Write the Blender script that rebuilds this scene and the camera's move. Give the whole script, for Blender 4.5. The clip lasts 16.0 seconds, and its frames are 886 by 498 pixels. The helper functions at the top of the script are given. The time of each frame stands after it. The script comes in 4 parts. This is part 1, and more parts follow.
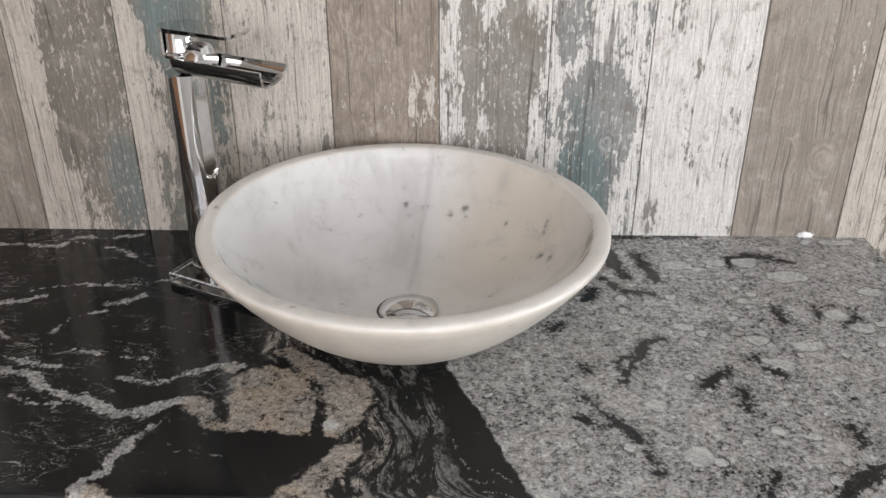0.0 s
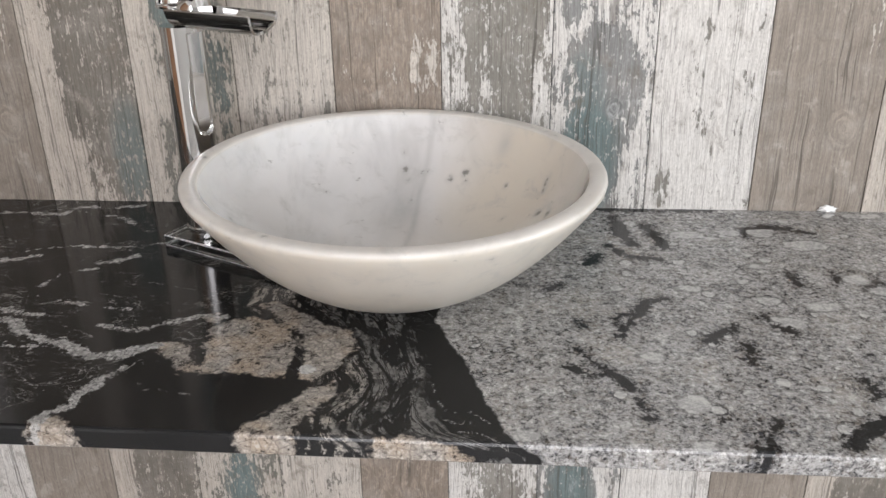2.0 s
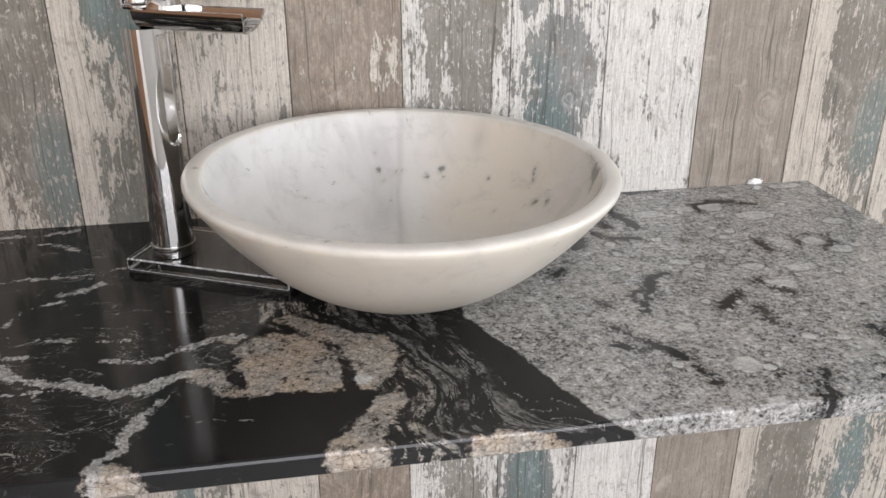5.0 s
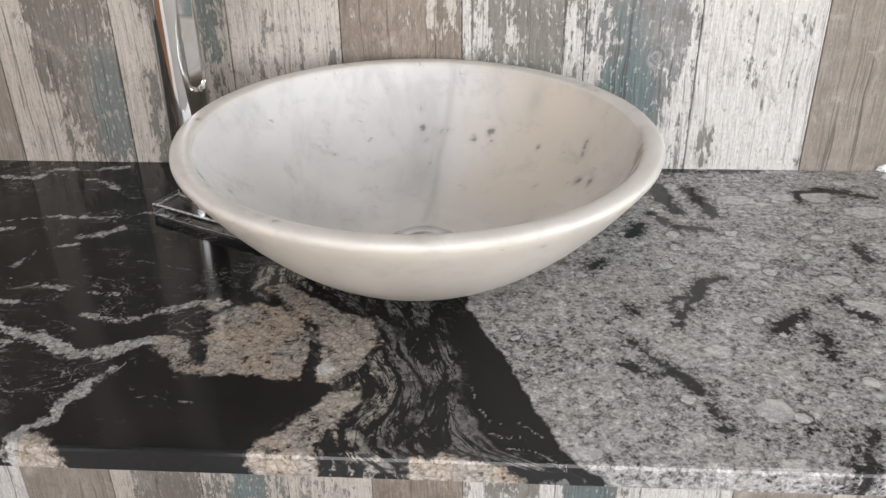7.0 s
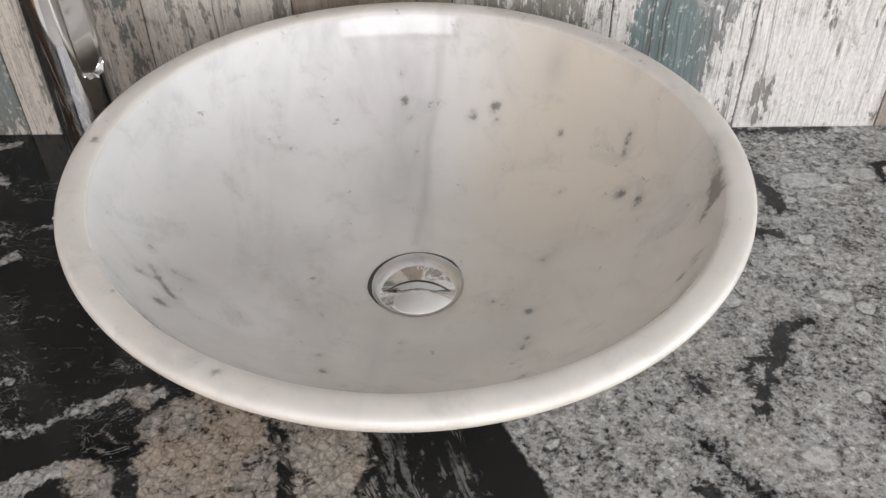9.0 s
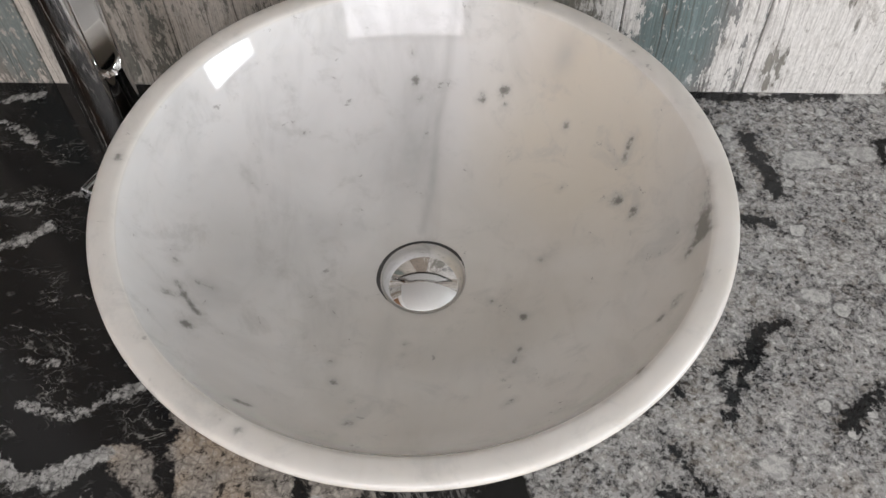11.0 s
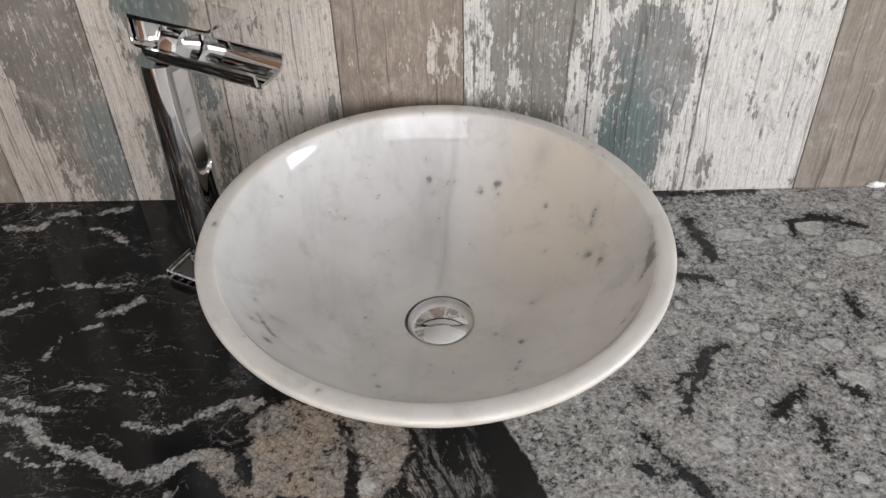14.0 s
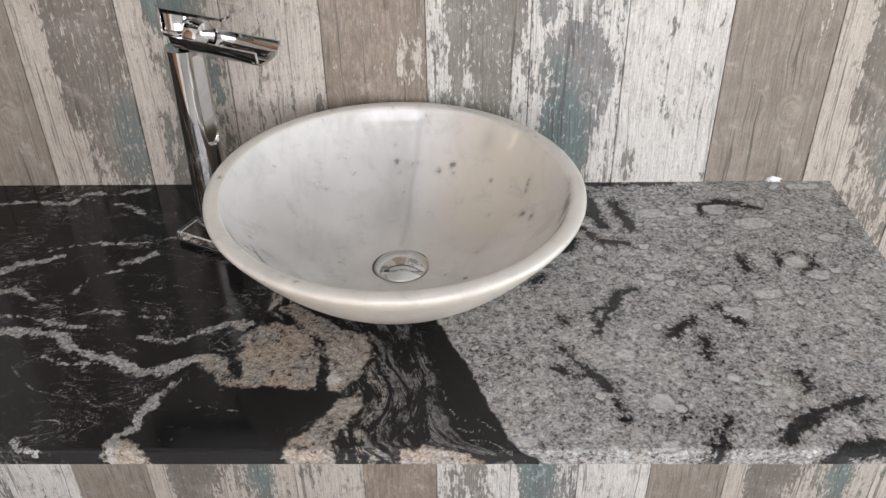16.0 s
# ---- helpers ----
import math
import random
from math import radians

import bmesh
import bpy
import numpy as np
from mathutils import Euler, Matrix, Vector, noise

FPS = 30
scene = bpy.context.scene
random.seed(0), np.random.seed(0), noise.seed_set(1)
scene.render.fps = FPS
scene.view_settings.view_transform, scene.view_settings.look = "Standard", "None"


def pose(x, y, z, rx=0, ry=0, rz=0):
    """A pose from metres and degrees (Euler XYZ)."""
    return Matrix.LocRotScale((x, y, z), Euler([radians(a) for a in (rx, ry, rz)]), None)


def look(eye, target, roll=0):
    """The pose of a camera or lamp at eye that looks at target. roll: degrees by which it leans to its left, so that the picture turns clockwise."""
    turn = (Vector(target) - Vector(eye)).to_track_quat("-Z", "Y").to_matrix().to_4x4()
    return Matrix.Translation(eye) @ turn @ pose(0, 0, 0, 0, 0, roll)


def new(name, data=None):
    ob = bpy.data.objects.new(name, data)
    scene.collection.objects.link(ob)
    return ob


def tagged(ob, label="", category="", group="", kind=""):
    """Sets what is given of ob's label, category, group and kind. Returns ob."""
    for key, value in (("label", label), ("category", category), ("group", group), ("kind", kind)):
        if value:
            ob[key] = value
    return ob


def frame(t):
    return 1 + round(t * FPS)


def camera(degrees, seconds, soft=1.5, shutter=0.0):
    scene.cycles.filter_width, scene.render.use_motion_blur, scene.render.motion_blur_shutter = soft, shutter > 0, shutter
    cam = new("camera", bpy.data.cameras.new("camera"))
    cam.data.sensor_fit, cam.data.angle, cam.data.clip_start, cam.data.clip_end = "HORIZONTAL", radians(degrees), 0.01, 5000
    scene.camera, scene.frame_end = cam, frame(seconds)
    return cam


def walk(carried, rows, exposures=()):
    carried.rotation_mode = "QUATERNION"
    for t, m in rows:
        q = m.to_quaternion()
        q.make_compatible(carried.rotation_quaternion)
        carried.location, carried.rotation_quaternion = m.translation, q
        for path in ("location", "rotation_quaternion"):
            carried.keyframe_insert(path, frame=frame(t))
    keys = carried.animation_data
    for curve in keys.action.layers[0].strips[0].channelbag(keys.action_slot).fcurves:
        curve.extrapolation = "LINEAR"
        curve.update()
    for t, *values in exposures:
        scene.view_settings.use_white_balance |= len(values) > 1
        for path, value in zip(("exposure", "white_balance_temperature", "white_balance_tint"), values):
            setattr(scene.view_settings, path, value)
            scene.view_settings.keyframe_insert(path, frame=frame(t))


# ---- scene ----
cam = camera(54.5, 16.0)
PATH = [
    (0, (0.032, -0.102, 1.349), (-0.013, 1.671, 0.424), 0.0),
    (0.5, (0.036, -0.114, 1.315), (-0.009, 1.679, 0.43), 0.0),
    (1, (0.037, -0.113, 1.28), (-0.011, 1.7, 0.438), 0.2),
    (1.5, (0.057, -0.11, 1.256), (-0.082, 1.709, 0.436), -0.8),
    (2, (0.09, -0.113, 1.248), (-0.071, 1.703, 0.426), -1.0),
    (2.5, (0.082, -0.118, 1.252), (-0.076, 1.698, 0.428), -1.3),
    (3, (0.018, -0.122, 1.251), (-0.082, 1.699, 0.429), -1.2),
    (3.5, (-0.095, -0.118, 1.263), (0.106, 1.698, 0.449), -0.2),
    (4, (-0.169, -0.115, 1.263), (0.166, 1.684, 0.458), 0.1),
    (4.5, (-0.172, -0.105, 1.26), (0.172, 1.693, 0.453), -0.0),
    (5, (-0.125, -0.098, 1.233), (0.192, 1.705, 0.427), 0.0),
    (5.2, (-0.096, -0.095, 1.221), (0.166, 1.715, 0.411), 0.3),
    (7.3, (0.043, 0.022, 1.241), (-0.088, 1.769, 0.276), -0.9),
    (7.5, (0.038, 0.047, 1.242), (-0.089, 1.796, 0.28), -0.7),
    (8, (0.025, 0.132, 1.238), (-0.1, 1.849, 0.22), -1.3),
    (8.5, (0.004, 0.2, 1.253), (-0.057, 1.822, 0.085), -1.6),
    (8.7, (-0.002, 0.219, 1.261), (-0.017, 1.801, 0.037), -1.0),
    (10.8, (0.016, 0.322, 1.372), (-0.055, 1.515, -0.231), -1.2),
    (11, (0.013, 0.317, 1.392), (-0.058, 1.505, -0.215), -1.6),
    (11.5, (0.015, 0.295, 1.428), (-0.043, 1.487, -0.177), -1.7),
    (12, (0.028, 0.269, 1.444), (-0.02, 1.499, -0.133), -1.3),
    (12.5, (0.036, 0.244, 1.445), (-0.013, 1.534, -0.083), 0.1),
    (13, (0.013, 0.194, 1.454), (-0.033, 1.574, 0.007), -0.4),
    (13.5, (-0.001, 0.144, 1.462), (-0.043, 1.62, 0.113), -0.8),
    (14, (-0.006, 0.105, 1.451), (-0.043, 1.621, 0.146), -1.9),
    (14.5, (-0.007, 0.07, 1.443), (-0.012, 1.609, 0.165), -2.0),
    (15, (0.019, 0.01, 1.446), (0.007, 1.602, 0.237), -1.5),
    (15.5, (0.032, -0.067, 1.447), (0.015, 1.566, 0.293), -1.0),
    (16, (0.04, -0.127, 1.448), (0.007, 1.519, 0.312), -0.9),
]
walk(cam, [(t, look(eye, target, roll)) for t, eye, target, roll in PATH], [(0.0, 0.10), (4.0, 0.2), (5.0, 0.2), (8.0, 0.26), (11.0, 0.1), (14.0, 0.03), (16.0, 0.16)])

# ---- light ----
world = bpy.data.worlds.new("daylight")
scene.world = world
world.use_nodes = True
wt = world.node_tree
sky = wt.nodes.new("ShaderNodeTexSky")
sky.sky_type, sky.sun_disc = "NISHITA", False
sky.sun_elevation, sky.sun_rotation = radians(38), radians(110)
wt.links.new(sky.outputs[0], wt.nodes["Background"].inputs[0])
wt.nodes["Background"].inputs[1].default_value = 0.1
scene.view_settings.exposure = 0.0


def area(name, m, width, height, watts, colour):
    d = bpy.data.lights.new(name, "AREA")
    d.shape, d.size, d.size_y, d.energy, d.color = "RECTANGLE", width, height, watts, colour
    ob = new(name, d)
    ob.matrix_world = m
    return ob


# daylight in the far window; the front lamp is an added soft fill
area("window_daylight", look((2.83, -0.09, 1.13), (0.0, -0.09, 1.13)), 1.0, 0.66, 37, (0.89, 0.95, 1.0))
area("front_fill", look((0.30, -1.93, 1.60), (0.30, 0.9, 1.0)), 2.2, 1.40, 52, (1.0, 0.96, 0.98))



# ---- shader helpers ----
class Tree:
    """A node material, written as sums."""

    def __init__(self, name):
        self.mat = bpy.data.materials.new(name)
        self.mat.use_nodes = True
        self.t = self.mat.node_tree
        self.bsdf = self.t.nodes["Principled BSDF"]

    def put(self, socket, value):
        if isinstance(value, Val):
            self.t.links.new(value.s, socket)
        elif isinstance(value, (tuple, list)) and len(value) == 3 and socket.type == "RGBA":
            socket.default_value = (*value, 1)
        else:
            socket.default_value = value

    def math(self, op, a, b=0.0, c=0.0, clamp=False):
        n = self.t.nodes.new("ShaderNodeMath")
        n.operation, n.use_clamp = op, clamp
        for k, v in enumerate((a, b, c)):
            self.put(n.inputs[k], v)
        return Val(self, n.outputs[0])

    def position(self):
        return Val(self, self.t.nodes.new("ShaderNodeNewGeometry").outputs["Position"])

    def split(self, v):
        n = self.t.nodes.new("ShaderNodeSeparateXYZ")
        self.put(n.inputs[0], v)
        return [Val(self, o) for o in n.outputs]

    def vec(self, x, y, z):
        n = self.t.nodes.new("ShaderNodeCombineXYZ")
        for k, v in enumerate((x, y, z)):
            self.put(n.inputs[k], v)
        return Val(self, n.outputs[0])

    def attr(self, name):
        n = self.t.nodes.new("ShaderNodeAttribute")
        n.attribute_name = name
        return Val(self, n.outputs["Fac"])

    def chance(self):
        return Val(self, self.t.nodes.new("ShaderNodeObjectInfo").outputs["Random"])

    def noise(self, v, scale, detail=4.0, rough=0.55, distort=0.0, colour=False):
        n = self.t.nodes.new("ShaderNodeTexNoise")
        self.put(n.inputs["Vector"], v)
        n.inputs["Scale"].default_value, n.inputs["Detail"].default_value = scale, detail
        n.inputs["Roughness"].default_value, n.inputs["Distortion"].default_value = rough, distort
        return Val(self, n.outputs["Color" if colour else "Fac"])

    def cells(self, v, scale, feature="F1", out="Distance", chaos=1.0):
        n = self.t.nodes.new("ShaderNodeTexVoronoi")
        n.feature = feature
        self.put(n.inputs["Vector"], v)
        n.inputs["Scale"].default_value, n.inputs["Randomness"].default_value = scale, chaos
        return Val(self, n.outputs[out])

    def step(self, x, a, b):
        n = self.t.nodes.new("ShaderNodeMapRange")
        n.interpolation_type = "SMOOTHSTEP"
        self.put(n.inputs["Value"], x)
        flip = a > b
        n.inputs["From Min"].default_value, n.inputs["From Max"].default_value = min(a, b), max(a, b)
        n.inputs["To Min"].default_value, n.inputs["To Max"].default_value = (1, 0) if flip else (0, 1)
        return Val(self, n.outputs[0])

    def mix(self, f, a, b):
        n = self.t.nodes.new("ShaderNodeMix")
        n.data_type = "RGBA"
        self.put(n.inputs[0], f)
        self.put(n.inputs[6], a)
        self.put(n.inputs[7], b)
        return Val(self, n.outputs[2])

    def scaled(self, v, f):
        n = self.t.nodes.new("ShaderNodeVectorMath")
        n.operation = "MULTIPLY"
        self.put(n.inputs[0], v)
        self.put(n.inputs[1], f)
        return Val(self, n.outputs[0])

    def shift(self, v, f):
        n = self.t.nodes.new("ShaderNodeVectorMath")
        n.operation = "ADD"
        self.put(n.inputs[0], v)
        self.put(n.inputs[1], f)
        return Val(self, n.outputs[0])

    def bump(self, h, strength, distance):
        n = self.t.nodes.new("ShaderNodeBump")
        self.put(n.inputs["Height"], h)
        n.inputs["Strength"].default_value, n.inputs["Distance"].default_value = strength, distance
        self.t.links.new(n.outputs[0], self.bsdf.inputs["Normal"])

    def done(self, colour, rough, metal=0.0, **more):
        self.put(self.bsdf.inputs["Base Color"], colour)
        self.put(self.bsdf.inputs["Roughness"], rough)
        self.put(self.bsdf.inputs["Metallic"], metal)
        for k, v in more.items():
            self.put(self.bsdf.inputs[k.replace("_", " ")], v)
        return self.mat


class Val:
    def __init__(self, tree, s):
        self.tree, self.s = tree, s

    def __add__(self, o):
        return self.tree.math("ADD", self, o)

    def __sub__(self, o):
        return self.tree.math("SUBTRACT", self, o)

    def __mul__(self, o):
        return self.tree.math("MULTIPLY", self, o)

    def __rsub__(self, o):
        return self.tree.math("SUBTRACT", o, self)

    def __radd__(self, o):
        return self.tree.math("ADD", self, o)

    def __rmul__(self, o):
        return self.tree.math("MULTIPLY", self, o)


# ---- weathered board print ----
CREAM, WHITE = (0.62, 0.575, 0.515), (0.74, 0.72, 0.685)
TAUPE, GREY, SAGE = (0.21, 0.175, 0.14), (0.25, 0.24, 0.212), (0.22, 0.225, 0.20)
TEAL = (0.155, 0.215, 0.215)
WALL_Y, END_X, PERIOD = 0.90, 0.549, 1.024


def board_material(name, paint, bare, cover, worn=(), kept=(), teal=(), knots=(), grain=0.2, chips=1.0, flecks=1.0, knot_tone=0.38):
    """Flaking paint on old boards. worn, kept, teal: soft ovals (u, z, half width, half height, strength); knots: (u, z, radius)."""
    T = Tree(name)
    x, y, z = T.split(T.position())
    u = T.math("FLOORED_MODULO", x - y + (WALL_Y + PERIOD / 2), PERIOD) - PERIOD / 2
    wob = T.noise(T.vec(u * 9.0, 0.0, z * 9.0), 1.0, 2.0)
    uw = u + (wob - 0.5) * 0.012
    rough = T.noise(T.vec(uw * 62.0, 1.7, z * 20.0), 1.0, 10.0, 0.74, 0.2)
    spall = T.noise(T.vec(uw * 190.0, 8.3, z * 75.0), 1.0, 5.0, 0.62, 0.5)
    flake = (rough - 0.5) * 1.75 + (spall - 0.5) * 1.15 + 0.5
    patch = T.noise(T.vec(u * 11.0, 4.1, z * 4.5), 1.0, 3.0, 0.5)
    fibre = T.noise(T.vec(uw * 330.0, 0.3, z * 9.0), 1.0, 3.0, 0.6)
    fine = T.noise(T.vec(u * 420.0, 7.0, z * 260.0), 1.0, 4.0, 0.7)

    def oval(spec):
        a, b, ra, rb, k = spec
        du, dz = (u - a) * (1 / ra), (z - b) * (1 / rb)
        return T.step(du * du + dz * dz, 1.5, 0.15) * k

    level = flake + (patch - 0.5) * 0.75 + (fibre - 0.5) * 0.55 + (cover - 0.5)
    for spec in kept:
        level = level + oval(spec)
    for spec in worn:
        level = level - oval(spec)
    painted = T.step(level, 0.44, 0.55)
    edge = T.step(level, 0.25, 0.49) * (1.0 - painted)

    streak = T.step(fibre, 0.28, 0.75)
    under = T.mix(streak * 0.8, tuple(c * 0.80 for c in bare), tuple(c * 1.25 for c in bare))
    rings = T.noise(T.vec(uw * 26.0 + (wob * 3.0), 9.0, z * 2.2), 1.0, 1.0)
    ring = T.step(T.math("ABSOLUTE", T.math("FRACT", rings * 8.0 + fibre * 0.8) - 0.5), 0.10, 0.45) * T.step(spall, 0.38, 0.62)
    under = T.mix(ring * (0.40 * grain), under, tuple(c * 1.7 for c in bare))
    mottle = T.noise(T.vec(u * 16.0, 21.0, z * 20.0), 1.0, 4.0, 0.6)
    under = T.mix(T.step(mottle, 0.48, 0.68) * 0.38, under, (0.40, 0.375, 0.34))
    under = T.mix(T.step(mottle, 0.44, 0.30) * 0.35, under, tuple(c * 0.6 for c in bare))
    under = T.mix(T.step(patch, 0.42, 0.72) * 0.45, under, tuple(min(0.5, c * 1.35 + 0.02) for c in bare))
    wash = None
    for spec in teal:
        o = oval(spec)
        wash = o if wash is None else T.math("MAXIMUM", wash, o)
    if wash is not None:
        hue = T.mix(streak * 0.6, tuple(c * 0.7 for c in TEAL), tuple(c * 1.4 for c in TEAL))
        under = T.mix(T.math("MINIMUM", wash * (0.6 + patch * 0.8), 1.0), under, hue)
    tone = T.mix(patch, tuple(c * 0.86 for c in paint), tuple(min(0.82, c * 1.10) for c in paint))
    tone = T.mix(T.step(fibre, 0.60, 0.34) * 0.34, tone, tuple(c * 0.55 for c in paint))
    col = T.mix(painted, under, tone)
    col = T.mix(edge * 0.35, col, tuple(c * 0.5 for c in bare))
    # long drying cracks and small dark chips
    run = T.noise(T.vec(uw * 42.0, 2.2, z * 0.8), 1.0, 2.0, 0.5)
    crack = T.step(T.math("ABSOLUTE", run - 0.5), 0.010, 0.003) * T.step(T.noise(T.vec(u * 30.0, 3.0, z * 7.0), 1.0), 0.40, 0.54)
    fleck = T.step(T.noise(T.vec(uw * 230.0, 11.0, z * 92.0), 1.0, 4.0, 0.62, 0.3) + (patch - 0.5) * 0.25, 0.575, 0.635) * (1.0 - painted)
    col = T.mix(fleck * (0.75 * flecks), col, tuple(c * 0.85 for c in paint))
    pit = T.step(T.noise(T.vec(uw * 260.0, 13.0, z * 105.0), 1.0, 4.0, 0.62, 0.3) + (patch - 0.5) * 0.2, 0.605, 0.67) * painted
    col = T.mix(pit * 0.62, col, tuple(c * 0.8 for c in bare))
    hair = T.noise(T.vec(uw * 760.0, 15.0, z * 34.0), 1.0, 3.0, 0.7)
    col = T.mix(T.step(hair, 0.56, 0.32) * 0.42, col, (0.11, 0.095, 0.08))
    col = T.mix(T.step(hair, 0.58, 0.74) * 0.22, col, (0.62, 0.59, 0.54))
    col = T.mix(crack * 0.6, col, (0.05, 0.042, 0.035))
    split = T.noise(T.vec(uw * 95.0, 17.0, z * 1.6), 1.0, 3.0, 0.5)
    split = T.step(T.math("ABSOLUTE", split - 0.5), 0.014, 0.004) * T.step(T.noise(T.vec(u * 40.0, 19.0, z * 9.0), 1.0, 3.0), 0.46, 0.58)
    col = T.mix(split * 0.5, col, (0.07, 0.06, 0.05))
    dash = T.step(T.noise(T.vec(uw * 300.0, 6.1, z * 30.0), 1.0, 3.0, 0.6), 0.62, 0.70)
    col = T.mix(dash * 0.42, col, (0.12, 0.10, 0.085))
    chip = T.step(T.noise(T.vec(u * 85.0, 5.5, z * 38.0), 1.0, 3.0, 0.6), 0.66, 0.73) * (0.55 * chips)
    col = T.mix(chip, col, (0.09, 0.078, 0.065))
    col = T.mix((fine - 0.5) * 0.85 + 0.11, col, (0.10, 0.09, 0.08))
    grime = T.noise(T.vec(u * 34.0, 31.0, z * 26.0), 1.0, 6.0, 0.7, 0.4)
    col = T.mix(T.step(grime, 0.54, 0.70) * 0.58, col, (0.15, 0.125, 0.10))
    col = T.mix(T.step(grime, 0.44, 0.32) * 0.25, col, tuple(min(0.7, c * 1.05) for c in paint))
    for a, b, r in knots:
        du, dz = (u - a) * (1 / r), (z - b) * (0.75 / r)
        dist = T.math("SQRT", du * du + dz * dz) + (wob - 0.5) * 0.9 + (spall - 0.5) * 0.5
        spin = T.step(T.noise(T.vec(dist * 5.0, u * 40.0, z * 40.0), 1.0, 4.0, 0.6), 0.35, 0.65)
        body = T.mix(spin, tuple(c * 0.55 for c in bare), tuple(min(0.5, c * 1.7) for c in bare))
        col = T.mix(T.step(dist, 1.15, 0.50) * knot_tone, col, body)
        col = T.mix(T.step(T.math("ABSOLUTE", dist - 0.95), 0.16, 0.03) * 0.22, col, tuple(c * 0.4 for c in bare))
    T.bump(painted * 0.5 + fibre * 0.4 - crack * 1.2 + hair * 0.3 + spall * 0.5, 0.6, 0.0008)
    return T.done(col, 0.62 - painted * 0.08 + (fine - 0.5) * 0.2, Specular_IOR_Level=0.35)


# boards of one repeat of the print: left edge, right edge, material
BOARDS = [
    (-0.512, -0.378, board_material("board_flaked_taupe", (0.54, 0.49, 0.43), (0.185, 0.17, 0.145), 0.42,
        worn=[(-0.43, 1.06, 0.055, 0.22, 0.14), (-0.40, 0.93, 0.028, 0.07, 0.45), (-0.44, 0.40, 0.05, 0.3, 0.2)],
        kept=[(-0.500, 0.9, 0.030, 1.2, 0.5), (-0.455, 0.88, 0.02, 0.06, 0.2)], teal=[(-0.395, 0.91, 0.026, 0.08, 0.6)])),
    (-0.378, -0.25, board_material("board_white_sage", (0.56, 0.515, 0.455), (0.20, 0.20, 0.175), 0.58,
        worn=[(-0.325, 0.89, 0.035, 0.07, 0.22), (-0.312, 1.17, 0.045, 0.11, 0.6), (-0.268, 1.02, 0.016, 0.12, 0.20), (-0.31, 0.35, 0.03, 0.2, 0.3)],
        kept=[(-0.365, 1.0, 0.016, 0.6, 0.15)], teal=[(-0.312, 1.15, 0.04, 0.12, 0.9), (-0.268, 1.02, 0.016, 0.10, 0.6), (-0.31, 0.35, 0.03, 0.2, 0.9)])),
    (-0.25, -0.128, board_material("board_cream_cracked", CREAM, GREY, 0.70,
        worn=[(-0.22, 0.955, 0.025, 0.04, 0.22), (-0.137, 0.965, 0.008, 0.02, 0.4)], knots=[(-0.18, 0.33, 0.014)])),
    (-0.128, 0.002, board_material("board_brown_grain", CREAM, (0.25, 0.205, 0.165), 0.10,
        kept=[(-0.018, 1.03, 0.022, 0.05, 0.34), (-0.07, 1.015, 0.05, 0.012, 0.2)], grain=2.0, chips=0.5, flecks=0.3, knots=[(-0.07, 1.22, 0.02)])),
    (0.002, 0.132, board_material("board_white_grey", WHITE, GREY, 0.60,
        worn=[(0.040, 1.09, 0.015, 0.10, 0.32), (0.088, 1.06, 0.032, 0.11, 0.36), (0.06, 0.95, 0.05, 0.05, 0.18), (0.07, 0.4, 0.04, 0.25, 0.25)],
        knots=[(0.013, 0.966, 0.011)], knot_tone=0.6)),
    (0.132, 0.251, board_material("board_white_teal", WHITE, (0.24, 0.245, 0.24), 0.58,
        worn=[(0.182, 0.925, 0.036, 0.085, 0.60), (0.192, 1.03, 0.032, 0.045, 0.52), (0.225, 1.00, 0.016, 0.05, 0.4), (0.155, 1.12, 0.016, 0.05, 0.3), (0.18, 0.33, 0.036, 0.2, 0.55)],
        teal=[(0.178, 0.92, 0.04, 0.085, 1.0), (0.17, 1.0, 0.025, 0.05, 0.6), (0.18, 0.33, 0.04, 0.22, 1.0)], knots=[(0.207, 0.977, 0.0135)], knot_tone=0.85)),
    (0.251, 0.378, board_material("board_plain_white", WHITE, GREY, 0.82,
        worn=[(0.28, 1.13, 0.02, 0.03, 0.25), (0.27, 0.88, 0.012, 0.03, 0.22)], chips=0.7)),
    (0.378, 0.512, board_material("board_plain_taupe", CREAM, (0.275, 0.238, 0.20), -0.02,
        kept=[(0.495, 1.08, 0.012, 0.06, 0.28)], grain=0.15, chips=0.8, flecks=0.25, knots=[(0.475, 0.955, 0.019)])),
]


